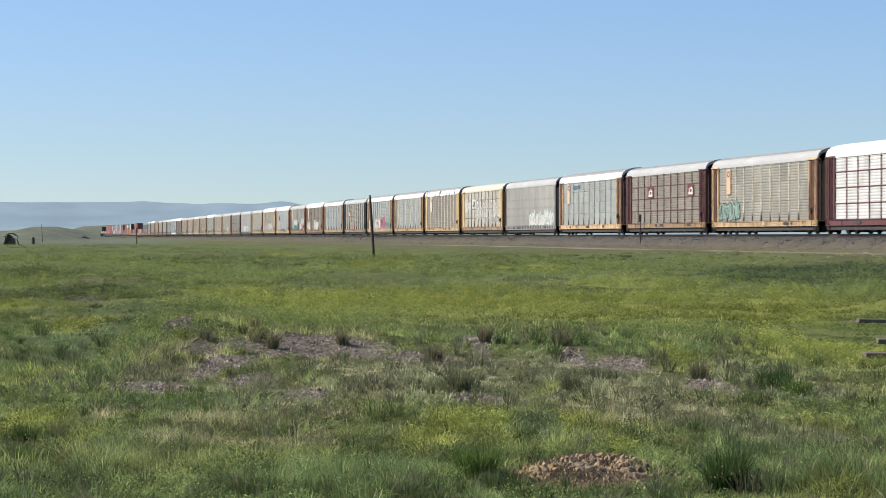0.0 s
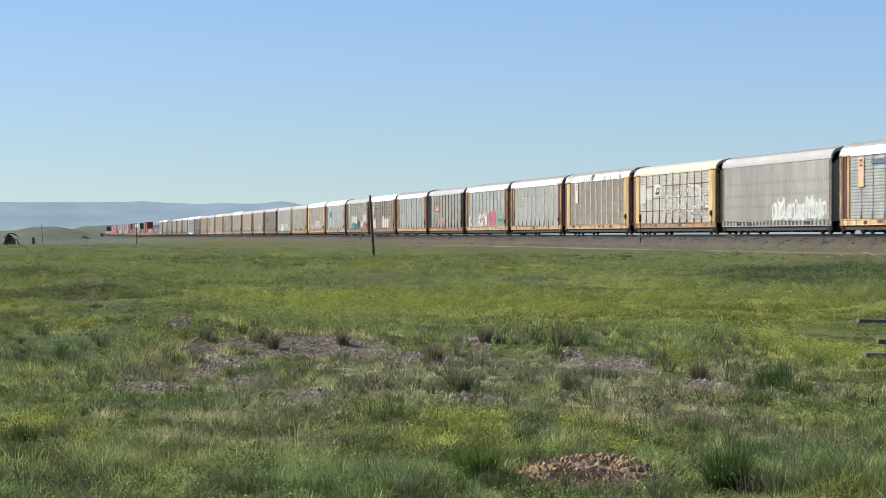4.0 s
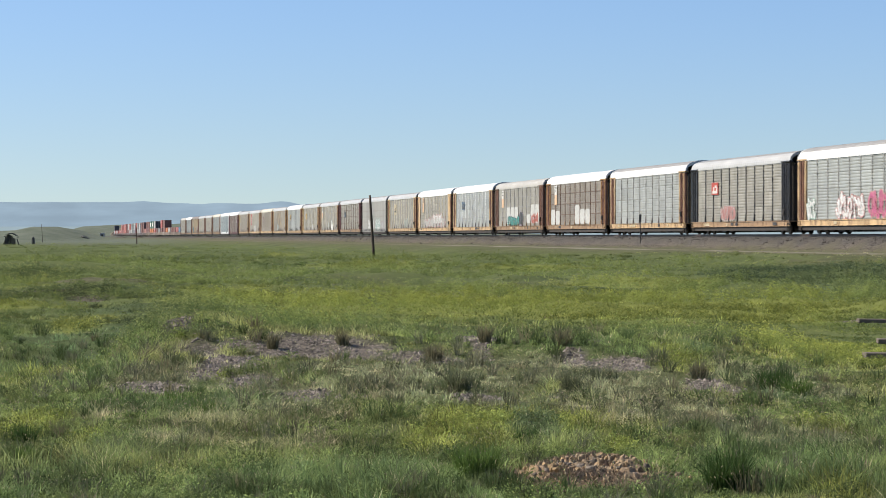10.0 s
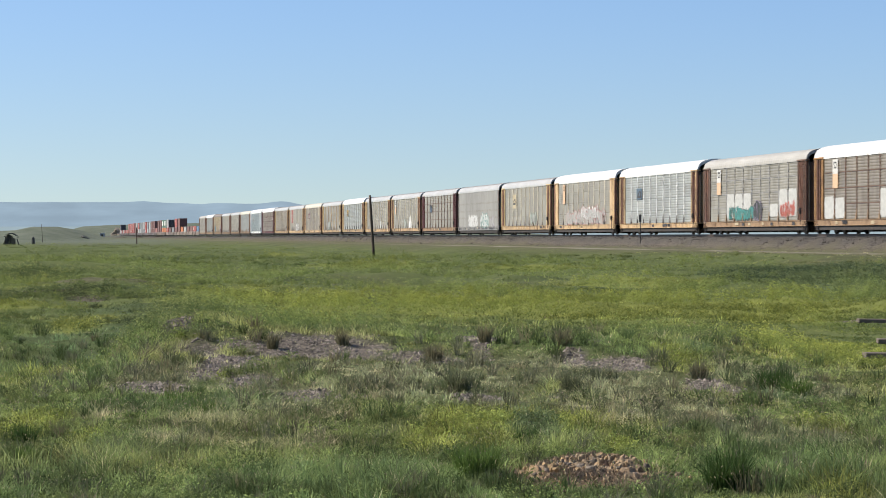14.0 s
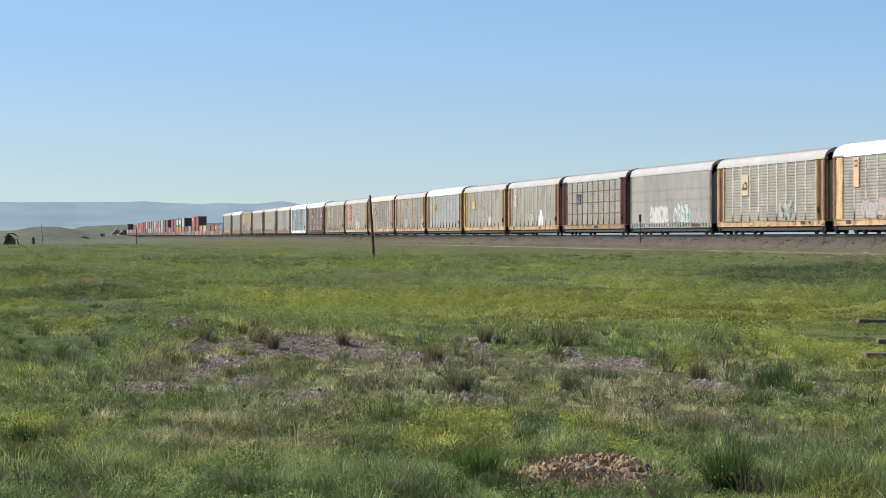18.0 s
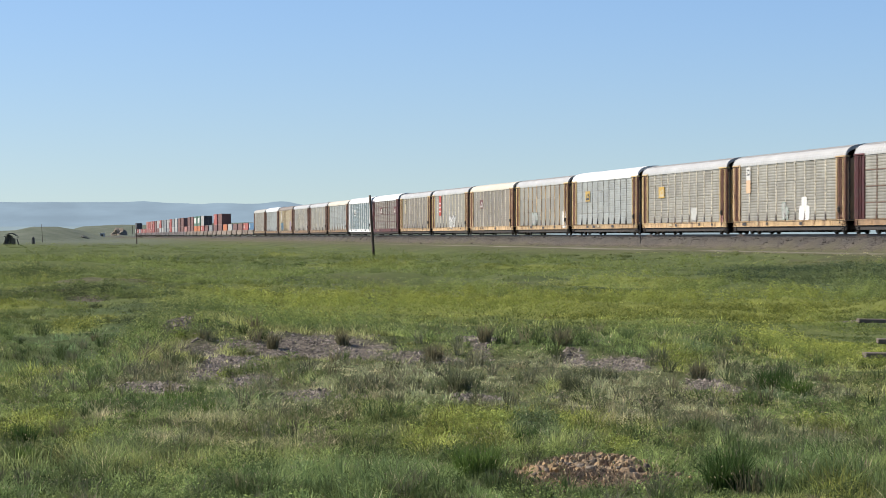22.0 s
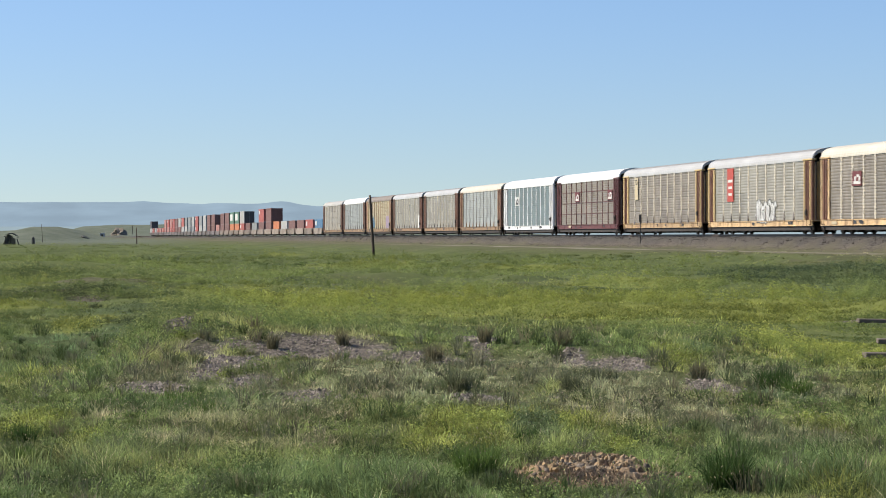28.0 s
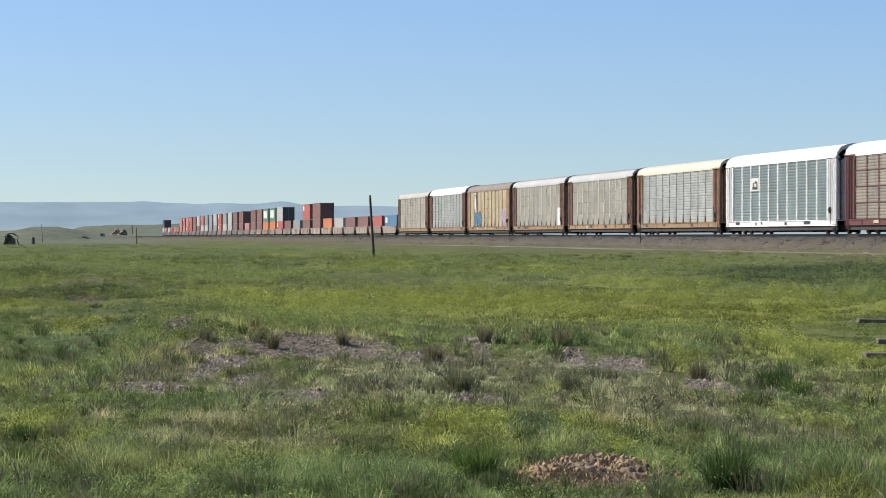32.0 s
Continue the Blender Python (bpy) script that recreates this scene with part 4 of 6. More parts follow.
def step_mesh():
    bm = bmesh.new()
    for x in (-0.22, 0.22):
        box(bm, x - 0.025, x + 0.025, -0.02, 0.03, -0.5, 0.05)
    for z in (-0.5, -0.22):
        box(bm, -0.25, 0.25, -0.06, 0.06, z, z + 0.035)
    return as_mesh("step", bm, DARK)


def stencil_mesh(color, w, h):
    bm = bmesh.new()
    box(bm, -w / 2, w / 2, 0, 0.006, -h / 2, h / 2)
    return as_mesh("stencil_mark", bm, PLATE[color])


def fit_out(car, index, rng, smooth):
    """Hand brake, steps, and the small painted marks on the side sill."""
    if not smooth:
        piece("hand_brake", shared("hand_brake", brake_mesh), car, (-ENDS - 0.95, SIDE + 0.075, 1.35 + rng.uniform(-0.1, 0.1)))
    for x in (-HALF + 0.5, HALF - 0.5):
        piece("step", shared("step", step_mesh), car, (x, SIDE + 0.02, 0.62))
    for k in range(rng.randrange(3, 7)):
        color = rng.choice(["dark", "dark", "cream"])
        w = rng.choice([0.35, 0.6, 1.0])
        piece("stencil_mark", shared(("stencil", color, w), lambda: stencil_mesh(color, w, 0.2)), car, (rng.uniform(-11, 11), SIDE + 0.062, rng.uniform(0.72, 0.8)))


def girt_mesh(color):
    bm = bmesh.new()
    box(bm, -ENDS, ENDS, 0, 0.028, -0.03, 0.03)
    return as_mesh("girt", bm, PAINT[color])


def smooth_panel(width, height, sheet):
    bm = bmesh.new()
    bevel_box(bm, -width / 2, width / 2, -0.04, 0.008, 0, height, 0.006)
    for z in (0.95, 1.75, 2.62):
        for k in range(6):
            x = -width / 2 + width * (k + 0.5) / 6
            for f in quads(bm, [(x - 0.12, 0.010, z), (x + 0.12, 0.010, z), (x + 0.12, 0.010, z + 0.2), (x - 0.12, 0.010, z + 0.2)], [(0, 1, 2, 3)]):
                f.material_index = 1
    return as_mesh("side_panel", bm, SHEET[sheet], SHEET["brown"])


def foot_mesh():
    bm = bmesh.new()
    box(bm, -0.16, 0.16, 0, 0.045, 0, 0.36)
    return as_mesh("foot_bracket", bm, PAINT["black"])


def rear_mesh(sheet, width):
    bm = bmesh.new()
    box(bm, -width / 2, width / 2, -0.03, 0.0, 0, TOP - DECK)
    return as_mesh("rear_panel", bm, SHEET[sheet])


PLATE_BARS = [(0, 0.74, 0.55, 0.10), (0, 0.40, 0.55, 0.10), (-0.24, 0.57, 0.10, 0.3), (0.24, 0.57, 0.10, 0.3)]
THREE_BARS = [(0, 0.3, 1.25, 0.2), (0, -0.2, 1.05, 0.2), (0, -0.7, 0.95, 0.2)]
SQUARE_MARK = [(-0.25, 0.16, 0.5, 0.18), (-0.05, -0.26, 1.4, 0.2), (-0.55, -0.05, 0.3, 0.4), (0.3, -0.02, 0.3, 0.3)]


def tall_plate(x, color="peach", mark="dark", halved=False):
    return ("plate", x, 3.95, 1.1, 1.9, color, PLATE_BARS, mark, halved)


def square_plate(x, color, mark, z=3.55):
    return ("plate", x, z, 1.9, 0.95, color, SQUARE_MARK, mark)


def build_train():
    a = autorack
    a(0, "white-panelled car-carrier wagon with maroon frame and white roof", "maroon", "maroon", "maroon", "white", "white", thin=True, teeth=False, grid=True)
    a(1, "weathered grey car-carrier wagon with yellow ends and sprayed scrawl", "cream", "yellow", "yellow", "grey", "silver", rows=3, thin=True,
      arts=[tall_plate(8.6), ("scrawl", 8.5, 1.1, 5.6, 1.5, "mint", "dark")])
    a(2, "brownish grey car-carrier wagon with maroon posts and ends", "maroon", "maroon", "tan", "brown", "silver", thin=True,
      grid=True, arts=[square_plate(4.5, "maroon", "white"), square_plate(-8.8, "maroon", "white")])
    a(3, "bluish grey car-carrier wagon with yellow ends and white roof", "galv", "yellow", "yellow", "blue", "capped", thin=True,
      arts=[tall_plate(9.0), ("plate", 5.5, 4.55, 3.0, 0.3, "slate", [], "dark")])
    a(4, "smooth grey car-carrier wagon with white sprayed letters", "grey", "grey", "grey", "smooth", "silver", smooth=True,
      arts=[("scrawl", -6.0, 0.95, 12.5, 1.6, "white", "mint")])
    a(5, "dirty cream car-carrier wagon with golden ends and big faded scrawl", "brown", "gold", "tan", "cream", "cream", thin=True, teeth="brown", grid=True, wide=True,
      arts=[("streaks", -3.6, 1.2, 16.0, 3.2, "white", "dull"), ("streaks", -5.0, 1.1, 13.0, 1.4, "dull", "dark"), ("patch", 7.95, 3.4, 2.0, 1.0, "dull"), ("patch", 10.2, 3.4, 2.0, 1.6, "dull"), square_plate(5.0, "white", "dark", 3.7)])
    a(6, "dark brownish car-carrier wagon with yellow posts and peeling white roof", "cream", "gold", "yellow", "brown", "peeling", teeth=False,
      wide=True, arts=[tall_plate(8.2, "white")])
    a(7, "light grey car-carrier wagon with orange ends and white roof", "cream", "yellow", "yellow", "blue", "capped", rows=4, thin=True)
    a(8, "light grey car-carrier wagon with pink and green scrawl", "galv", "yellow", "yellow", "pale", "capped", thin=True, teeth=False,
      arts=[("scrawl", 10.2, 1.1, 1.8, 1.5, "white", "mint"), ("scrawl", 2.0, 1.1, 5.4, 1.6, "white", "rose"), ("scrawl", -4.0, 1.1, 3.6, 1.8, "pink", "rose"),
            ("scrawl", -9.0, 1.1, 3.4, 1.5, "mint", "teal")])
    a(9, "dark-framed grey car-carrier wagon with a small red plate", "black", "black", "tan", "grey", "silver", thin=True, teeth="black",
      arts=[square_plate(6.2, "red", "white", 3.5), ("scrawl", 2.6, 1.1, 4.0, 1.2, "rose", "dull")])
    a(10, "light grey car-carrier wagon with yellow ends and white roof", "grey", "yellow", "yellow", "blue", "capped", thin=True)
    a(11, "brownish grey car-carrier wagon with white painted-over patches", "brown", "orange", "tan", "brown", "white", thin=True, teeth="tan",
      grid=True, arts=[tall_plate(8.8, "peach", halved=True), ("patch", 10.2, 1.75, 2.0, 1.45, "dull"), ("patch", 7.95, 1.7, 1.9, 1.35, "dull"), ("patch", -1.14, 1.95, 2.05, 1.8, "dull"), ("patch", -3.4, 1.75, 2.05, 1.4, "dull"), ("patch", -5.67, 1.75, 2.0, 1.4, "dull")])
    a(12, "grey car-carrier wagon with white patches and teal scrawl", "grey", "brown", "tan", "grey", "grey", thin=True, teeth="tan",
      grid=True, arts=[tall_plate(8.8, "peach", halved=True), ("patch", 5.67, 2.1, 2.0, 1.8, "dull"), ("patch", 3.4, 2.1, 2.05, 1.8, "dull"), ("patch", 1.14, 2.1, 2.0, 1.8, "dull"),
            ("scrawl", 2.6, 1.1, 6.4, 1.0, "teal", "dark"), ("patch", -10.2, 2.2, 2.0, 1.9, "dull"), ("patch", -7.95, 2.2, 2.0, 1.9, "dull"), ("patch", -5.67, 1.7, 2.0, 0.9, "dull"), ("scrawl", -1.6, 1.1, 2.0, 1.4, "dark", "lilac"), ("scrawl", -9.0, 1.3, 3.4, 1.0, "red", "rose")])
    a(13, "bluish pale car-carrier wagon with orange ends and white roof", "white", "yellow", "yellow", "blue", "white", thin=True, arts=[square_plate(6.0, "slate", "dark", 3.5)])
    a(14, "grey car-carrier wagon with yellow ends and white sprayed letters", "cream", "yellow", "yellow", "grey", "white", thin=True,
      wide=True, arts=[tall_plate(8.6, "peach"), ("scrawl", -1.0, 1.05, 17.0, 1.3, "dull", "rose"), ("scrawl", -3.0, 1.5, 7.0, 1.2, "white", "rose")])
    a(15, "grey car-carrier wagon with cream posts and a cream plate", "cream", "gold", "yellow", "grey", "silver",
      arts=[("plate", 5.8, 3.6, 1.9, 1.5, "cream", SQUARE_MARK, "dark"), ("scrawl", -4.6, 1.2, 3.0, 1.1, "dull", "mint")])
    a(16, "smooth grey car-carrier wagon with white and teal scrawl", "grey", "grey", "grey", "smooth", "silver", smooth=True,
      arts=[("scrawl", 3.0, 0.95, 5.6, 1.5, "white", "dull"), ("scrawl", -4.6, 0.9, 4.6, 1.6, "white", "teal"), ("scrawl", -4.8, 0.9, 4.4, 0.9, "teal", "mint"), ("scrawl", -9.4, 1.0, 2.4, 1.1, "dull", "lilac")])
    a(17, "brownish grey car-carrier wagon with maroon ends", "brown", "maroon", "tan", "grey", "silver", thin=True, teeth="brown", grid=True, arts=[square_plate(6.0, "dark", "slate", 3.4)])
    a(18, "grey car-carrier wagon with yellow ends and a white blot", "cream", "yellow", "yellow", "grey", "silver", thin=True, rows=3,
      arts=[tall_plate(9.2, "peach", halved=True), ("patch", -4.4, 1.45, 2.4, 1.0, "white"), ("patch", -4.4, 2.2, 1.2, 0.7, "white"), ("scrawl", 0.0, 1.1, 1.4, 1.2, "dull", "mint")])
    a(19, "grey car-carrier wagon with yellow ends and a small orange plate", "cream", "gold", "yellow", "grey", "silver", thin=True,
      arts=[square_plate(6.6, "gold", "cream", 3.5), ("patch", -3.8, 1.6, 1.8, 1.0, "dull"), ("patch", -12.0, 1.3, 0.7, 0.9, "rose")])
    a(20, "pale car-carrier wagon with yellow ends and white roof", "galv", "gold", "yellow", "pale", "white", thin=True, teeth="black", arts=[square_plate(6.4, "gold", "dark", 3.6)])
    a(21, "grey car-carrier wagon with yellow posts and pale scrawl", "yellow", "gold", "yellow", "grey", "silver", rows=3,
      arts=[("scrawl", 3.2, 1.1, 2.6, 1.3, "dull", "mint"), ("patch", -11.5, 1.5, 1.8, 1.6, "white")])
    a(22, "brownish grey car-carrier wagon with cream posts and a maroon plate", "cream", "yellow", "yellow", "brown", "cream", rows=2, teeth=False,
      arts=[square_plate(5.8, "maroon", "white")])
    a(23, "grey car-carrier wagon with yellow posts and a tall red plate", "cream", "gold", "yellow", "grey", "silver", rows=2,
      arts=[("plate", 7.0, 3.7, 1.7, 2.5, "red", THREE_BARS, "white"), ("scrawl", -2.4, 0.9, 5.4, 1.7, "white", "dark")])
    a(24, "brownish car-carrier wagon with yellow posts and a cream plate", "cream", "gold", "yellow", "brown", "silver", rows=4, arts=[tall_plate(8.4, "cream")])
    a(25, "maroon-framed brownish car-carrier wagon with white roof", "maroon", "maroon", "maroon", "brown", "white", thin=True, teeth=False,
      grid=True, arts=[square_plate(3.9, "maroon", "white", 3.6), square_plate(-10.0, "maroon", "white", 3.6)])
    a(26, "white-framed car-carrier wagon with blue-green panels", "white", "white", "white", "green", "white", rows=2, teeth=False, arts=[square_plate(5.6, "white", "dark", 3.6)])
    a(27, "plain grey car-carrier wagon with orange-brown ends and cream roof", "galv", "tan", "tan", "pale", "cream", thin=True, teeth="tan")
    a(28, "grey car-carrier wagon with cream posts and brown ends", "cream", "brown", "tan", "grey", "silver", thin=True)
    a(29, "grey car-carrier wagon with a white blot at its foot", "cream", "brown", "tan", "grey", "silver", thin=True, arts=[("patch", -11.0, 1.8, 1.6, 1.8, "white")])
    a(30, "cream car-carrier wagon with orange ends and dark brown roof", "tan", "tan", "tan", "straw", "brown", thin=True,
      wide=True, arts=[tall_plate(8.0, "white"), ("scrawl", 6.5, 1.1, 5.0, 1.8, "blue", "dark"), ("patch", -9.5, 1.9, 3.0, 1.8, "lilac")])
    a(31, "pale bluish car-carrier wagon with white roof", "galv", "brown", "tan", "blue", "white", thin=True)
    a(32, "beige car-carrier wagon with dark teeth along its foot", "galv", "brown", "tan", "beige", "grey", thin=True, teeth="cream")


# ---- the train: articulated well wagons with containers ----
def container_mesh(length, height, color):
    def make():
        bm = bmesh.new()
        n = int(length / 0.56)
        w = 1.22
        prof = []
        for k in range(n):
            x = -length / 2 + 0.15 + (length - 0.3) * k / n
            d = (length - 0.3) / n
            prof += [(x, w), (x + d * 0.25, w - 0.04), (x + d * 0.5, w - 0.04), (x + d * 0.75, w)]
        prof.append((length / 2 - 0.15, w))
        lo = [bm.verts.new((x, y, 0.15)) for x, y in prof]
        hi = [bm.verts.new((x, y, height - 0.12)) for x, y in prof]
        for k in range(len(prof) - 1):
            bm.faces.new([lo[k], lo[k + 1], hi[k + 1], hi[k]])
        box(bm, -length / 2 + 0.05, length / 2 - 0.05, -w, w - 0.06, 0.12, height - 0.04)
        return as_mesh("shell", bm, BOX[color])
    return shared(("shell", length, height, color), make)


def box_frame_mesh(length, height, color, what):
    def make():
        bm = bmesh.new()
        w = 1.22
        if what == "post":
            bevel_box(bm, -0.08, 0.08, -0.09, 0.012, 0, height, 0.015)
        elif what == "rail":
            box(bm, -length / 2 + 0.16, length / 2 - 0.16, -0.1, 0.008, 0, 0.13)
        elif what == "door":
            bevel_box(bm, -0.03, 0.02, -0.55, 0.55, 0.14, height - 0.14, 0.01)
            for y in (-0.3, 0.25):
                tube(bm, (-0.045, y, 0.15), (-0.045, y, height - 0.16), 0.02, n=6)
        return as_mesh(what, bm, BOX[color])
    return shared((what, length, height, color), make)


def container(s, z, color, length=12.19, height=2.59, plate="", frame_color="", ends=""):
    kind = {"dark": "dark shaded", "rose": "faded red"}.get(color, color)
    c = tagged(new("shipping_container"), kind + " corrugated steel shipping container on a well wagon", "container", "containers on the train")
    piece("shell", container_mesh(length, height, color), c)
    fc = frame_color or color
    for sx in (-1, 1):
        for sy in (-1, 1):
            piece("corner_post", box_frame_mesh(length, height, fc, "post"), c, (sx * (length / 2 - 0.08), 1.22 if sy > 0 else -1.14, 0))
        for y in (-0.58, 0.58):
            piece("door" if sx < 0 else "end_panel", box_frame_mesh(length, height, ends or color, "door"), c, (sx * (length / 2 - 0.02), y, 0), turn=0 if sx < 0 else math.pi)
    for zz in (0.0, height - 0.13):
        for y in (1.22, -1.12):
            piece("rail", box_frame_mesh(length, height, fc, "rail"), c, (0, y, zz))
    if plate:
        bm = bmesh.new()
        w, h = (3.6, 0.8) if color == "green" else (1.0, 0.4)
        box(bm, -w, w, 0, 0.01, -h, h)
        part("plate", bm, PLATE[plate], c, plate + " painted plate", (1.0 if color == "green" else 4.2, 1.225, height - (1.3 if color == "green" else 0.75)))
    MOVERS.append((c, s, RAIL_Z + z, 0.0))
    return c


def well_wagon(s, pitch, color):
    """One unit: a deep trough between two shared bogies."""
    w = tagged(new("well_wagon"), color + " steel well wagon unit with sloping ends", "railway wagon", "well wagons of the train")
    half = pitch / 2

    def side():
        bm = bmesh.new()
        L1 = half - 1.35
        for y0, y1 in ((1.36, 1.46),):
            quads(bm, [(-L1, y0, 0.30), (L1, y0, 0.30), (L1 + 0.5, y0, 1.25), (-L1 - 0.5, y0, 1.25), (-L1, y1, 0.30), (L1, y1, 0.30), (L1 + 0.5, y1, 1.25), (-L1 - 0.5, y1, 1.25)],
                  [(0, 1, 2, 3), (4, 7, 6, 5), (0, 4, 5, 1), (1, 5, 6, 2), (2, 6, 7, 3), (3, 7, 4, 0)])
        box(bm, -L1 - 0.5, L1 + 0.5, 1.34, 1.52, 1.25, 1.36)
        for k in range(7):
            x = -L1 + 0.4 + (2 * L1 - 0.8) * k / 6
            box(bm, x - 0.04, x + 0.04, 1.46, 1.505, 0.32, 1.25)
        return as_mesh("side_wall", bm, PAINT[color])
    me = shared(("wellside", pitch, color), side)
    piece("side_wall", me, w)
    piece("side_wall", me, w, turn=math.pi)

    def floor():
        bm = bmesh.new()
        box(bm, -half + 1.4, half - 1.4, -1.36, 1.36, 0.30, 0.36)
        for sx in (-1, 1):
            box(bm, sx * (half - 1.45), sx * (half - 0.02), -0.6, 0.6, 0.72, 1.15)
            box(bm, sx * (half - 1.45), sx * (half - 1.05), -1.4, 1.4, 0.80, 1.22)
        return as_mesh("floor", bm, PAINT[color])
    piece("floor", shared(("wellfloor", pitch, color), floor), w)
    add_bogie(w, half)
    MOVERS.append((w, s, RAIL_Z, 0.0))
    return w


def build_well_cars():
    low, up = 0.37, 0.37 + 2.60
    units = []
    for c in ("blue", "red", "brown", "brown", "white"):
        units.append((15.36, "taupe", c, ""))
    for c, d in (("orange", ""), ("brown", "brown"), ("brown", "red"), ("grey", ""), ("brown", "")):
        units.append((16.9, "taupe", c, d))
    for c, d in (("red", "white"), ("orange", "green"), ("orange", "green"), ("brown", "brown"), ("brown", "brown")):
        units.append((15.3, "taupe", c, d))
    for c, d in (("rose", ""), ("brown", "brown"), ("brown", "brown"), ("white", "white"), ("white", "grey"), ("red", "red"), ("grey", "white"), ("grey", "grey"), ("white", "grey"), ("white", "red"),
                 ("brown", "white"), ("brown", "brown"), ("red", "red"), ("red", "rose"), ("rose", "red"), ("rose", "rose")):
        units.append((16.8, "steel", c, d))
    for c, d in (("red", ""), ("rose", ""), ("red", ""), ("white", ""), ("red", ""), ("white", "dark")):
        units.append((17.3, "steel", c, d))
    s = 1083.0
    for pitch, well, c, d in units:
        mid = s + pitch / 2
        well_wagon(mid, pitch, well)
        container(mid, low, c, plate="white" if c in ("red", "blue") else "")
        if d:
            # the white container's end shade is put into dark door paint
            container(mid, up, d, height=2.9, ends="dark" if (c, d) == ("red", "white") else "", plate="white" if d in ("red", "green") else "")
        s += pitch


build_train()
build_well_cars()


# ---- poles, posts and lineside things ----
def wooden_pole(x, y, height, lean=0.0, r=0.14, arm=False, label="old dark wooden telegraph pole standing in the grass"):
    z = float(land(x, y))
    ob = tagged(new("telegraph_pole"), label, "pole", "old telegraph poles")
    ob.location = (x, y, z - 0.3)
    bm = bmesh.new()
    ks = [k / 6 for k in range(7)]
    pipe(bm, [(-lean * k, 0, (height + 0.3) * k) for k in ks], [r * (1 - 0.3 * k) for k in ks])
    part("shaft", bm, POLE_WOOD, ob, smooth=True)
    if arm:
        bm = bmesh.new()
        box(bm, -0.9 - lean, 0.9 - lean, -0.06, 0.06, height - 0.4, height - 0.26)
        part("crossarm", bm, POLE_WOOD, ob)
    return ob


wooden_pole(-6.44, 241.5, 5.75, 0.37, 0.15)
wooden_pole(-82.0, 694, 4.4, 0.05, 0.17)
wooden_pole(-139.0, 900, 6.2, 0.45, 0.09)
wooden_pole(-235.0, 1960, 6.6, 0.0, 0.30)


def marker_post():
    x, y = 16.36, 215.0
    ob = tagged(new("marker_post"), "thin dark steel marker post beside the track ballast", "post")
    z = float(land(x, y))
    ob.location = (x, y, z)
    bm = bmesh.new()
    bevel_box(bm, -0.035, 0.035, -0.03, 0.03, -0.3, 2.0, 0.008)
    part("shaft", bm, SIGN_GREY, ob)
    bm = bmesh.new()
    bevel_box(bm, -0.10, 0.10, -0.05, -0.03, 1.78, 2.42, 0.008)
    part("blade", bm, SIGN_GREY, ob)


marker_post()

BUSH = mat("dark_weathered_timber", (0.066, 0.064, 0.060), 0.9, var=0.4, scale=1, fine=12, bump=0.5)
RUIN_BOARD = mat("grey_brown_old_board", (0.085, 0.078, 0.062), 0.9, var=0.4, scale=1, fine=12, bump=0.5, rand=0.3)
GULLY_SHADE = mat("dark_grey_green_gully_shade", (0.085, 0.090, 0.080), 0.9, var=0.4, scale=0.6, fine=5, bump=0.6)
HUT_GREY = mat("grey_hut_paint", (0.30, 0.31, 0.31), 0.6, var=0.15)
BANK_TAN = mat("tan_eroded_earth", (0.205, 0.168, 0.132), 0.95, var=0.35, scale=0.5, fine=4, bump=0.5, bump_size=0.2, dirt=(0.20, 0.17, 0.10), dirt_amount=0.7)


def timber_ruin():
    """A slumped loading chute: leaning posts that carry a bent boarded roof."""
    x, y = -108.0, 648.0
    ob = tagged(new("timber_ruin"), "dark slumped timber shelter standing in the prairie", "ruin")
    ob.location = (x, y, float(land(x, y)))
    for px, top, lean in ((-1.3, 1.9, 0.5), (-0.9, 2.6, 0.45), (1.5, 1.4, -0.4)):
        bm = bmesh.new()
        tube(bm, (px - lean, 0.2, -0.2), (px, 0, top), 0.16, 0.12)
        part("post", bm, BUSH, ob)
    for k in range(9):
        a = -1.5 + 3.2 * k / 8
        z = 2.75 - 0.55 * (a / 1.3) ** 2
        bm = bmesh.new()
        bevel_box(bm, -0.22, 0.22, -0.9, 0.9, -0.06, 0.12, 0.02)
        part("roof_board", bm, BUSH, ob, "", (a, 0, max(0.9, z)))
    bm = bmesh.new()
    quads(bm, [(-2.2, 0.4, -0.1), (-1.0, 0.4, -0.1), (-0.1, 0.4, 2.3), (-0.7, 0.4, 2.6), (-2.2, 0.5, -0.1), (-1.0, 0.5, -0.1), (-0.1, 0.5, 2.3), (-0.7, 0.5, 2.6)],
          [(0, 1, 2, 3), (4, 7, 6, 5), (0, 4, 5, 1), (1, 5, 6, 2), (2, 6, 7, 3), (3, 7, 4, 0)])
    part("side_wall", bm, BUSH, ob)
    for k in range(7):
        a = -1.35 + 0.36 * k
        top = max(0.5, 2.55 - 0.95 * abs(a + 0.25) - 0.25 * (k % 2))
        bm = bmesh.new()
        bevel_box(bm, -0.17, 0.17, 0.0, 0.06, -0.2, top, 0.01)
        part("wall_board", bm, RUIN_BOARD, ob, "", (a, 0.75, 0))


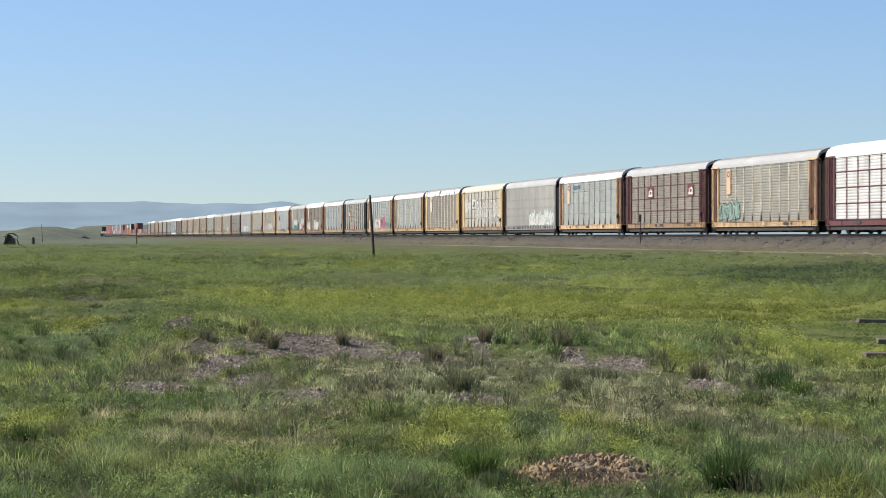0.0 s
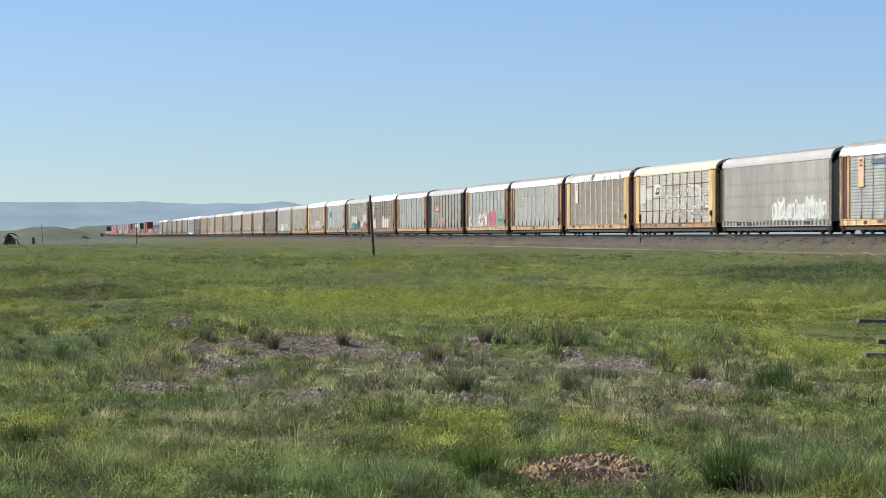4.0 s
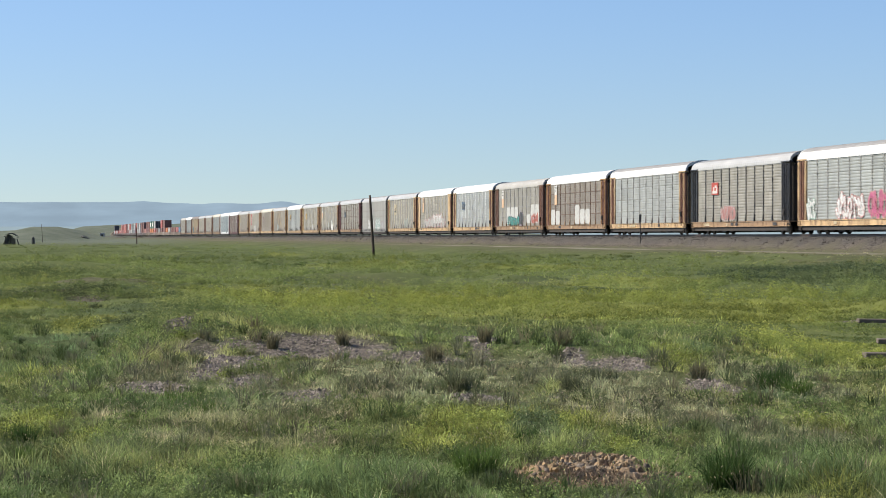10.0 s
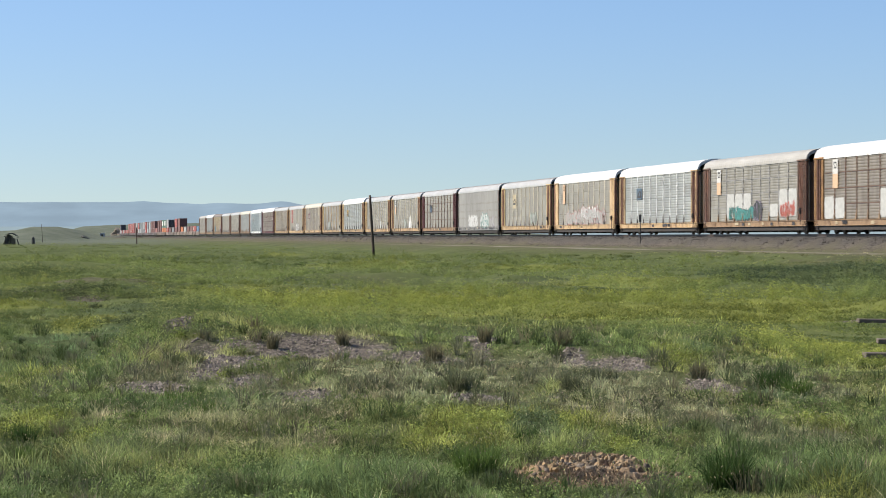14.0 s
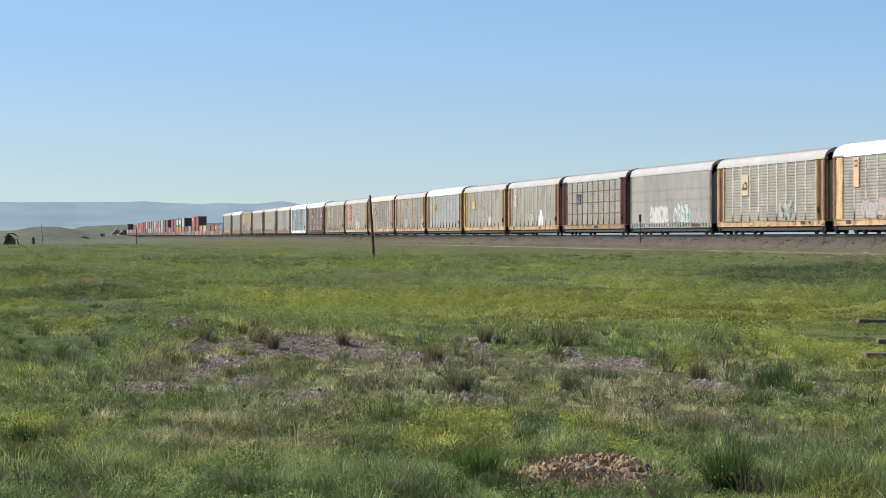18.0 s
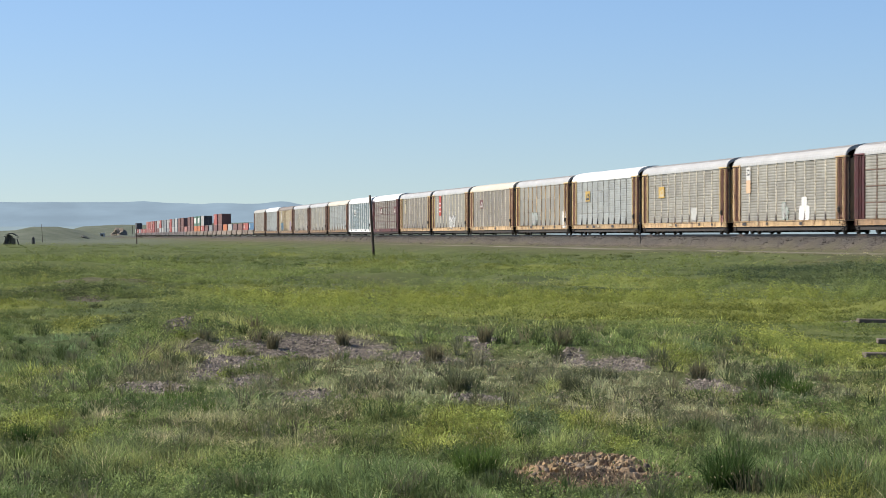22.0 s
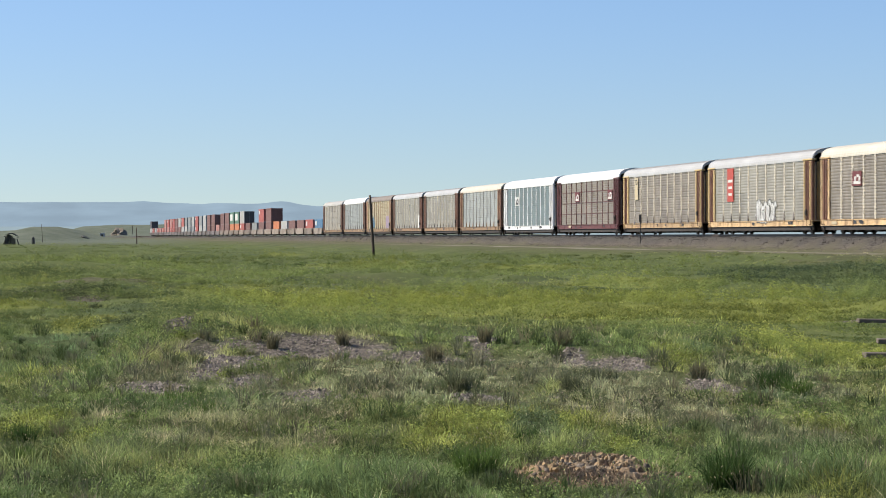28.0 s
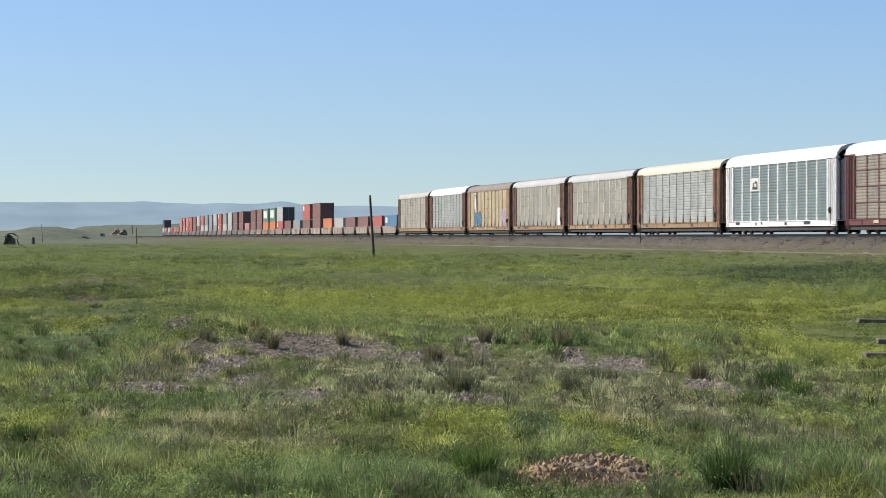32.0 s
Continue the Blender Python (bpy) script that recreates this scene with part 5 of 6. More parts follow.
def rough_lump(name, label, category, x, y, z, rx, ry, rz, material, seed, sub=3, rough=0.35, tilt=0.0):
    bm = bmesh.new()
    bmesh.ops.create_icosphere(bm, subdivisions=sub, radius=1)
    for v in bm.verts:
        k = 1 + rough * noise.noise(v.co * 1.6 + Vector((seed, 0, 0))) + rough * 0.5 * noise.noise(v.co * 4 + Vector((0, seed, 0)))
        v.co = Vector((v.co.x * rx, v.co.y * ry, v.co.z * rz)) * k
        v.co.z -= tilt * v.co.x
    ob = new(name, as_mesh(name, bm, material))
    ob.location = (x, y, z)
    return tagged(ob, label, category)


def signal_hut():
    x, y = -190.6, 1450.0
    ob = tagged(new("signal_hut"), "small grey lineside signal hut beside the track", "hut")
    ob.location = (x, y, float(land(x, y)))
    bm = bmesh.new()
    bevel_box(bm, -1.25, 1.25, -1, 1, -0.2, 2.5, 0.04)
    part("walls", bm, HUT_GREY, ob)
    bm = bmesh.new()
    bevel_box(bm, -1.45, 1.45, -1.2, 1.2, 2.5, 2.8, 0.05)
    part("roof", bm, PAINT["white"], ob)
    bm = bmesh.new()
    bevel_box(bm, -0.45, 0.45, -1.05, -1.0, 0.05, 2.05, 0.02)
    part("door", bm, DARK, ob)


timber_ruin()
signal_hut()
rough_lump("tree_stump", "short dark broken stump in the prairie", "stump", -103.6, 655, float(land(-103.6, 655)) + 0.9, 0.45, 0.45, 0.95, BUSH, 3)
# dark lump added in place of the shadow in an eroded bank
rough_lump("rock_outcrop", "dark lump standing for a gully's shadow on the hill's shoulder", "rock", -160.5, 1165, float(land(-160.5, 1165)) + 0.3, 2.4, 3.0, 0.85, GULLY_SHADE, 9, tilt=0.45)
rough_lump("earth_bank", "tan eroded earth bank at the railway cutting", "bank", -220.0, 1760, 3.4, 4.4, 8.0, 4.0, BANK_TAN, 5, rough=0.5)

OLD_PLANK = mat("grey_weathered_plank", (0.13, 0.105, 0.085), 0.9, var=0.3, scale=3, fine=50, bump=0.5, stretch=(0.4, 4, 4), dirt=(0.10, 0.085, 0.07), dirt_amount=0.6)


def old_plank(x, y, length, turn):
    ob = tagged(new("old_plank"), "grey weathered wooden plank lying in the weeds", "plank", "planks in the weeds")
    bm = bmesh.new()
    bevel_box(bm, 0, length, -0.12, 0.12, 0, 0.075, 0.01)
    part("board", bm, OLD_PLANK, ob)
    ob.location = (x, y, float(land(x + 0.3, y)) + 0.075)
    ob.rotation_euler = (0.0, radians(1.0), radians(turn))


old_plank(5.62, 34.6, 2.4, 4)
old_plank(6.60, 39.4, 2.2, -3)
old_plank(7.55, 47.2, 2.6, 3)


# ---- plants: each kind is one scatter of blades ----
GRASS = plant_mat("grass_blades", 0.6, 0.45)
STRAW = plant_mat("dry_straw", 0.7, 0.3)
RNG = np.random.RandomState(11)
WARM = np.array([1.66, 1.49, 1.52])


def scatter(n, y0, y1, wide=0.24, power=1.0):
    """n places in the fan of land before the camera, thinner with distance."""
    u = RNG.rand(n)
    y = y0 * (y1 / y0) ** u
    x = (RNG.rand(n) * 2 - 1) * wide * y
    return x, y


def blades(name, label, x, y, h, w, tint, material, bend=0.35, z=None, category="grass", fan=None):
    n = len(x)
    z = land(x, y) - 0.01 if z is None else z
    yaw = RNG.rand(n) * 2 * np.pi
    side = np.stack([np.cos(yaw), np.sin(yaw), np.zeros(n)], -1) * (w / 2)[:, None]
    la = RNG.rand(n) * 2 * np.pi if fan is None else fan + 0.8 * RNG.randn(n)
    amount = np.abs(RNG.randn(n)) * bend * h
    lean = np.stack([np.cos(la) * amount, np.sin(la) * amount, np.zeros(n)], -1)
    root = np.stack([x, y, z], -1)
    up = np.zeros((n, 3))
    up[:, 2] = h
    mid = root + up * 0.55 + lean * 0.35
    tip = root + up + lean
    co = np.stack([root - side, root + side, mid + side * 0.8, mid - side * 0.8, tip], 1)
    me = bpy.data.meshes.new(name)
    me.vertices.add(n * 5)
    me.vertices.foreach_set("co", co.astype(np.float32).ravel())
    k = np.arange(n)[:, None] * 5
    loops = np.concatenate([k + np.array([[0, 1, 2, 3]]), k + np.array([[3, 2, 4]])], 1).astype(np.int32)
    me.loops.add(n * 7)
    me.loops.foreach_set("vertex_index", loops.ravel())
    me.polygons.add(n * 2)
    starts = (np.arange(n)[:, None] * 7 + np.array([[0, 4]])).astype(np.int32)
    me.polygons.foreach_set("loop_start", starts.ravel())
    me.update(calc_edges=True)
    col = np.ones((n, 5, 4), np.float32)
    col[:, :, :3] = tint[:, None, :] * WARM
    at = me.attributes.new("tint", "FLOAT_COLOR", "POINT")
    at.data.foreach_set("color", col.ravel())
    me.materials.append(material)
    return tagged(new(name, me), label, category, kind="stuff")


def blend(base, *pairs):
    out = np.repeat(np.array([base], float), len(pairs[0][0]), 0)
    for wgt, c in pairs:
        out = out * (1 - wgt[:, None]) + np.array(c)[None] * wgt[:, None]
    return out


def plants(name, label, x, y, radius, height, leaves, low, high, size, category="weeds", slim=0.38, upright=0.0, loose=0.45):
    """Low leafy plants: a dome of small leaves each, from the colour low at the foot to high at the top."""
    n = len(x) * leaves
    cx, cy = np.repeat(x, leaves), np.repeat(y, leaves)
    R, H = np.repeat(radius, leaves), np.repeat(height, leaves)
    a = RNG.rand(n) * 2 * np.pi
    r = np.sqrt(RNG.rand(n))
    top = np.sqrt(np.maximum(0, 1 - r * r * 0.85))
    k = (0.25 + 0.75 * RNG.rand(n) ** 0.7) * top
    px, py = cx + R * r * np.cos(a), cy + R * r * np.sin(a)
    p = np.stack([px, py, np.repeat(land(x, y), leaves) + H * k], -1)
    # each leaf lies roughly on the dome's skin, so that a plant has a lit and a shaded side
    out = np.stack([r * np.cos(a), r * np.sin(a), 0.35 + 0.45 * k], -1) + loose * RNG.randn(n, 3)
    out /= np.linalg.norm(out, axis=1)[:, None]
    d = RNG.randn(n, 3)
    d[:, 2] += upright
    d -= out * (d * out).sum(1)[:, None]
    d /= np.linalg.norm(d, axis=1)[:, None]
    e = np.cross(out, d)
    sz = np.repeat(size, leaves) * (0.6 + 0.8 * RNG.rand(n))
    d, e = d * sz[:, None], e * (sz * slim)[:, None]
    co = np.stack([p - d, p + e, p + d, p - e], 1)
    me = bpy.data.meshes.new(name)
    me.vertices.add(n * 4)
    me.vertices.foreach_set("co", co.astype(np.float32).ravel())
    me.loops.add(n * 4)
    me.loops.foreach_set("vertex_index", np.arange(n * 4, dtype=np.int32))
    me.polygons.add(n)
    me.polygons.foreach_set("loop_start", np.arange(0, n * 4, 4, dtype=np.int32))
    me.update(calc_edges=True)
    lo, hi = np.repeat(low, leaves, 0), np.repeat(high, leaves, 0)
    # the darker foot paints the clump's base shade; tops also carry flower colour
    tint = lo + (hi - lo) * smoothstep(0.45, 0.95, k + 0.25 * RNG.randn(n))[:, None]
    even = np.interp(np.repeat(y, leaves), [20, 40, 80], [0.5, 0.3, 0.12])
    tint = tint * (1 + even * (RNG.rand(n) - 0.5))[:, None]
    col = np.ones((n, 4, 4), np.float32)
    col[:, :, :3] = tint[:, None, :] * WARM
    at = me.attributes.new("tint", "FLOAT_COLOR", "POINT")
    at.data.foreach_set("color", col.ravel())
    me.materials.append(GRASS)
    return tagged(new(name, me), label, category, kind="stuff")


def clear_of_planks(x, y):
    """Lower growth round the old planks."""
    return 1 - 0.75 * smoothstep(4.9, 5.6, x) * (1 - smoothstep(8.6, 9.2, x)) * smoothstep(30, 32, y) * (1 - smoothstep(47.5, 49, y))


def short_for_view(x, y):
    """Grass kept short on the camera's side of the clay heap and the big tussock, so that they show."""
    return 1 - 0.55 * smoothstep(0.3, 0.7, x) * (1 - smoothstep(2.0, 2.5, x)) * (1 - smoothstep(17.2, 17.8, y))


def zone_weights(x, y):
    bare, clay, lane, yellow, dry, leafy = ground_weights(x, y)
    return bare, clay, lane, yellow, dry, leafy, blob(x, y, SAGE, 0.6), blob(x, y, DEEP, 0.6)


def tufts(name, label, count, per, y0, y1, spread, low=1.0, wide=0.24):
    """Grass in little tufts; each tuft has its own height, colour and lean."""
    x, y = scatter(count, y0, y1, wide)
    bare, clay, lane, yellow, dry, leafy, sage, deep = zone_weights(x, y)
    thick = smoothstep(0.25, 0.55, fbm(x, y, 0.7, 3)) * 0.4 + 0.6
    q = x * ACROSS.x + y * ACROSS.y
    keep = (RNG.rand(count) < thick * (1 - np.maximum(np.maximum(bare * 0.95, clay * 0.88), lane)) * (1 - 0.35 * yellow)) & (q < 51)
    x, y, bare, yellow, dry, leafy, sage, deep = (v[keep] for v in (x, y, bare, yellow, dry, leafy, sage, deep))
    n = len(x)
    patchy = fbm(x, y, 2.2, 4)
    tint = blend((0.125, 0.168, 0.058), (smoothstep(0.48, 0.7, patchy), (0.17, 0.195, 0.075)), (smoothstep(0.48, 0.3, patchy) * 0.8, (0.085, 0.132, 0.05)),
                 (sage * 0.8, (0.158, 0.188, 0.112)), (deep * 0.75, (0.074, 0.118, 0.045)), (yellow * 0.6, (0.20, 0.225, 0.05)), (dry * 0.65, (0.185, 0.19, 0.105)),
                 (leafy * 0.7, (0.075, 0.122, 0.06)), (bare * 0.6, (0.21, 0.205, 0.14)))
    straw = RNG.rand(n) < 0.05 * low + 0.30 * low * dry + 0.15 * bare + 0.05 * sage
    tint[straw] = np.array([0.23, 0.23, 0.135])
    far = np.interp(y, [35, 60], [1.0, 0.35])
    # clump-sized dark spots put the shadows between tufts into the tint
    tint *= (np.interp(y, [34, 44], [1.12, 1.0]) + far * 0.75 * (RNG.rand(n) - 0.5))[:, None] * (0.56 + 0.86 * smoothstep(0.36, 0.62, fbm(x + 3, y * 0.55 + 8, 0.30, 3)))[:, None]
    tall = low * (0.045 + 0.09 * RNG.rand(n) ** 1.6) * (0.40 + 0.7 * smoothstep(0.35, 0.65, fbm(x + 9, y, 1.2, 3)) + 0.6 * smoothstep(0.5, 0.66, fbm(x + 33, y * 0.6, 0.5, 2))) * (1 + 0.25 * deep) * (1 - 0.25 * sage) * (1 - 0.4 * bare)
    tall[straw] *= 0.8
    tall *= clear_of_planks(x, y) * short_for_view(x, y)
    rep = lambda v: np.repeat(v, per, 0)
    m = n * per
    r = spread * (0.2 + 0.8 * RNG.rand(m)) * np.sqrt(rep(y) / 20)
    a = RNG.rand(m) * 2 * np.pi
    bx, by = rep(x) + r * np.cos(a), rep(y) + r * np.sin(a)
    h = rep(tall) * (0.55 + 0.6 * RNG.rand(m))
    w = np.maximum(0.0065, rep(y) / 4587 * 1.65) * (0.55 + 0.8 * RNG.rand(m))
    col = rep(tint) * (0.78 + 0.44 * RNG.rand(m))[:, None]
    blades(name, label, bx, by, h, w, col, GRASS, 0.9, fan=a)


def meadow():
    tufts("meadow_grass", "short green, sage and straw-coloured prairie grass in tufts", 31000, 8, 15.5, 35, 0.045, 1.0, 0.2)
    tufts("hollow_grass", "dense blue-green grass in the hollow and behind the mound", 7500, 7, 33, 52, 0.07, 0.85, 0.2)
    tufts("field_grass", "green and straw-coloured grass of the farther prairie", 8000, 7, 48, 175, 0.08, 0.6, 0.2)
    tufts("lawn_grass", "thin green grass round the standpoint", 3500, 7, 1.5, 15.6, 0.05, 0.7, 1.5)


def seed_heads():
    """Cheatgrass: thin drooping stems with pale tawny and purplish heads."""
    x, y = scatter(60000, 15.8, 34, 0.2)
    bare, clay, lane, yellow, dry, leafy, sage, deep = zone_weights(x, y)
    keep = RNG.rand(len(x)) < (0.05 + 0.55 * dry + 0.14 * sage + 0.10 * smoothstep(0.5, 0.65, fbm(x, y, 1.7, 3))) * (1 - clay) * (1 - 0.5 * bare)
    x, y = x[keep], y[keep]
    n = len(x)
    stem = 0.09 + 0.12 * RNG.rand(n) + 0.05 * smoothstep(0.4, 0.6, fbm(x, y, 0.8, 2))
    z = land(x, y) + stem
    lean = RNG.rand(n) * 2 * np.pi
    tilt = 0.5 + 0.5 * RNG.rand(n)
    d = np.stack([np.cos(lean) * np.sin(tilt), np.sin(lean) * np.sin(tilt), np.cos(tilt) * np.where(RNG.rand(n) < 0.35, -1, 1)], -1)
    e = np.cross(d, RNG.randn(n, 3))
    e /= np.linalg.norm(e, axis=1)[:, None]
    long = (0.006 + 0.007 * RNG.rand(n)) * np.sqrt(y / 20)
    p = np.stack([x, y, z], -1)
    co = np.stack([p - d * long[:, None], p + e * (long * 0.28)[:, None], p + d * long[:, None], p - e * (long * 0.28)[:, None]], 1)
    me = bpy.data.meshes.new("seed_heads")
    me.vertices.add(n * 4)
    me.vertices.foreach_set("co", co.astype(np.float32).ravel())
    me.loops.add(n * 4)
    me.loops.foreach_set("vertex_index", np.arange(n * 4, dtype=np.int32))
    me.polygons.add(n)
    me.polygons.foreach_set("loop_start", np.arange(0, n * 4, 4, dtype=np.int32))
    me.update(calc_edges=True)
    k = RNG.rand(n)[:, None]
    tint = np.where(k < 0.55, np.array([[0.235, 0.23, 0.14]]), np.where(k < 0.75, np.array([[0.19, 0.165, 0.125]]), np.array([[0.19, 0.225, 0.09]]))) * (0.7 + 0.6 * RNG.rand(n))[:, None]
    col = np.ones((n, 4, 4), np.float32)
    col[:, :, :3] = tint[:, None, :] * WARM
    me.attributes.new("tint", "FLOAT_COLOR", "POINT").data.foreach_set("color", col.ravel())
    me.materials.append(STRAW)
    tagged(new("seed_heads", me), "pale tawny and purplish cheatgrass seed heads", "grass", kind="stuff")


def weeds():
    for y0, y1, count, leaves, rad in ((15.5, 34, 10500, 42, 0.08), (32, 75, 7500, 40, 0.20), (70, 190, 8000, 28, 0.42), (180, 620, 2600, 14, 1.1)):
        x, y = scatter(count, y0, y1, 0.2)
        bare, clay, lane, yellow, dry, leafy, sage, deep = zone_weights(x, y)
        q = x * ACROSS.x + y * ACROSS.y
        clumps = smoothstep(0.40, 0.62, fbm(x + 50, y, 2.0 + y0 * 0.06, 3))
        some = 0.12 + 0.5 * clumps if y0 < 20 else 0.2 + 0.8 * clumps
        keep = (RNG.rand(count) < np.maximum(some, yellow) * (1 - 0.7 * dry) * (1 - 0.45 * sage) * (1 - 0.5 * deep)) & (bare < 0.35) & (clay < 0.3) & (lane < 0.3) & (q < np.where(y > 90, 38 + 5 * (fbm(x, y, 8.0, 2) - 0.5), 43))
        x, y, yellow, dry, leafy, sage, deep = (v[keep] for v in (x, y, yellow, dry, leafy, sage, deep))
        n = len(x)
        size = np.maximum(0.0115, y / 4587 * np.interp(y, [20, 50, 100, 300], [2.7, 2.3, 2.1, 1.6])) * (0.8 + 0.4 * RNG.rand(n))
        radius = rad * (0.5 + 0.9 * RNG.rand(n))
        height = np.minimum(0.07 + 0.20 * RNG.rand(n) ** 2, radius * 1.7) * (1 + 0.5 * leafy)
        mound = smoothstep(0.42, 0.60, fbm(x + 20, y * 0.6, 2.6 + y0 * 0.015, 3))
        if y0 > 20:
            height = clear_of_planks(x, y) * (0.08 + 0.10 * RNG.rand(n) + (0.22 + 0.0012 * y) * mound) * (1 - 0.5 * dry)
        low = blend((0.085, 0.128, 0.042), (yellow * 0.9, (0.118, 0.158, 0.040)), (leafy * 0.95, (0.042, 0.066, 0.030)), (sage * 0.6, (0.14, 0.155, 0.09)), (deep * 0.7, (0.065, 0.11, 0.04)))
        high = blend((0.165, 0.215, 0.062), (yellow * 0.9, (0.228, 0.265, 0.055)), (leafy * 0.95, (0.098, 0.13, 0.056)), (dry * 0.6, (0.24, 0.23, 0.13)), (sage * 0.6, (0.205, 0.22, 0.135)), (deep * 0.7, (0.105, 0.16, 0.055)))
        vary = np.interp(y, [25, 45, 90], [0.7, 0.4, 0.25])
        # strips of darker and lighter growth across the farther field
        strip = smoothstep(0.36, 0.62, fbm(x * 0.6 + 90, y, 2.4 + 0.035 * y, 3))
        # raised clumps lighter, hollows darker: relief shading put into the leaf tint
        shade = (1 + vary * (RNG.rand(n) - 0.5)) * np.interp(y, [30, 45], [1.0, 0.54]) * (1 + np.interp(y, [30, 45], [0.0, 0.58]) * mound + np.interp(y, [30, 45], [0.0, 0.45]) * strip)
        # the near weeds' tint gets the same painted shadow spots
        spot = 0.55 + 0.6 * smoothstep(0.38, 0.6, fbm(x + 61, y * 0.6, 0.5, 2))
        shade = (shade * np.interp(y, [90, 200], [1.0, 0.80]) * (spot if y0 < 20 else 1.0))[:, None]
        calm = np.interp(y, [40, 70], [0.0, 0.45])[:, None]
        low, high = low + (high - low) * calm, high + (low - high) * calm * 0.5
        if y0 < 20:
            high = high * np.array([[0.88, 0.93, 1.05]])
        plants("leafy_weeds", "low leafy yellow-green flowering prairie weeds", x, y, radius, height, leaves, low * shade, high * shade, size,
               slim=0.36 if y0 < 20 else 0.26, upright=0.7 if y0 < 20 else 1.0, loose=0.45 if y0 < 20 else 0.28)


def bunches():
    """Bigger bunches of grass that stand above the rest and throw shadows."""
    n, per = 1100, 44
    x, y = scatter(n, 14.5, 44, 0.2)
    bare, clay, lane, yellow, dry, leafy, sage, deep = zone_weights(x, y)
    keep = (clay < 0.2) & (bare < 0.7) & (clear_of_planks(x, y) > 0.7)
    x, y, dry, yellow, sage = x[keep], y[keep], dry[keep], yellow[keep], sage[keep]
    n = len(x)
    kind = RNG.rand(n)
    tint = blend((0.072, 0.115, 0.040), ((kind < 0.35).astype(float), (0.115, 0.135, 0.08)), ((kind > 0.88).astype(float) * 0.8, (0.18, 0.17, 0.105)), (yellow * 0.5, (0.13, 0.175, 0.045)), (sage * 0.5, (0.14, 0.155, 0.095)))
    tint *= (0.5 + 0.5 * RNG.rand(n))[:, None]
    size = (0.08 + 0.13 * RNG.rand(n) ** 2) * np.sqrt(y / 22)
    rep = lambda v: np.repeat(v, per, 0)
    m = n * per
    r = rep(size) * 0.30 * np.sqrt(RNG.rand(m))
    a = RNG.rand(m) * 2 * np.pi
    w = np.maximum(0.0055, rep(y) / 4587 * 1.35) * (0.6 + 0.7 * RNG.rand(m))
    blades("bunch_grass", "bunches of taller green and tawny grass", rep(x) + r * np.cos(a), rep(y) + r * np.sin(a), rep(size) * (0.6 + 0.6 * RNG.rand(m)), w,
           rep(tint) * (0.7 + 0.6 * RNG.rand(m))[:, None], GRASS, 0.6, fan=a)


def stones():
    """Loose gravel on the bare patches and on the ballast slope."""
    x, y = scatter(120000, 24, 50, 0.18)
    bare = ground_weights(x, y)[0]
    keep = bare * 0.9 > RNG.rand(len(x))
    x, y = x[keep][:16000], y[keep][:16000]
    strew("loose_stones", "loose pinkish grey gravel stones on the bare mound", x, y, 0.008 + 0.026 * RNG.rand(len(x)) ** 2.5, STONE)
    s = 40 + 380 * RNG.rand(14000) ** 1.5
    q = TRACK_Q - 2.0 - 3.2 * RNG.rand(14000)
    strew("ballast_stones", "dark grey crushed ballast stones on the track bed's slope", AWAY.x * s + ACROSS.x * q, AWAY.y * s + ACROSS.y * q, 0.03 + 0.05 * RNG.rand(14000) ** 2, ROCK)


def strew(name, label, xs, ys, r, material):
    base = [(1, 0, 0), (0, 1, 0), (-1, 0, 0), (0, -1, 0), (0, 0, 0.8), (0, 0, -0.6)]
    tris = [(0, 1, 4), (1, 2, 4), (2, 3, 4), (3, 0, 4), (1, 0, 5), (2, 1, 5), (3, 2, 5), (0, 3, 5)]
    z = land(xs, ys)
    n = len(xs)
    b = np.array(base)[None] * (0.6 + 0.8 * RNG.rand(n, 6, 1)) * r[:, None, None]
    a = RNG.rand(n) * 6.28
    c, sn = np.cos(a)[:, None], np.sin(a)[:, None]
    px = b[..., 0] * c - b[..., 1] * sn + xs[:, None]
    py = b[..., 0] * sn + b[..., 1] * c + ys[:, None]
    co = np.stack([px, py, b[..., 2] + z[:, None]], -1)
    f = np.arange(n)[:, None, None] * 6 + np.array(tris)[None]
    me = bpy.data.meshes.new(name)
    me.from_pydata(co.reshape(-1, 3).tolist(), [], f.reshape(-1, 3).tolist())
    me.materials.append(material)
    tagged(new(name, me), label, "gravel", kind="stuff")


ROCK = mat("dark_crushed_rock", (0.088, 0.077, 0.067), 0.9, var=0.2, scale=30, fine=90, island=0.5)
STONE = mat("pinkish_grey_stone", (0.185, 0.155, 0.13), 0.9, var=0.2, scale=30, fine=90, island=0.65)
CLAY_MATS = [mat(n + "_dry_clay", c, 0.95, var=0.35, scale=1.2, fine=6, bump=0.6, rand=0.3, dirt=(0.10, 0.075, 0.055), dirt_amount=0.6)
             for n, c in (("orange", (0.36, 0.245, 0.13)), ("brown", (0.235, 0.17, 0.105)), ("greyish", (0.16, 0.13, 0.10)))]

CLAY_BANK = mat("crumbling_orange_clay", (0.275, 0.185, 0.105), 0.95, var=0.5, scale=7, fine=60, bump=0.8, bump_size=0.02, dirt=(0.10, 0.085, 0.07), dirt_amount=0.9)
CRUMB = mat("crumbled_clay", (0.265, 0.187, 0.115), 0.95, var=0.3, scale=6, fine=40, island=0.45)


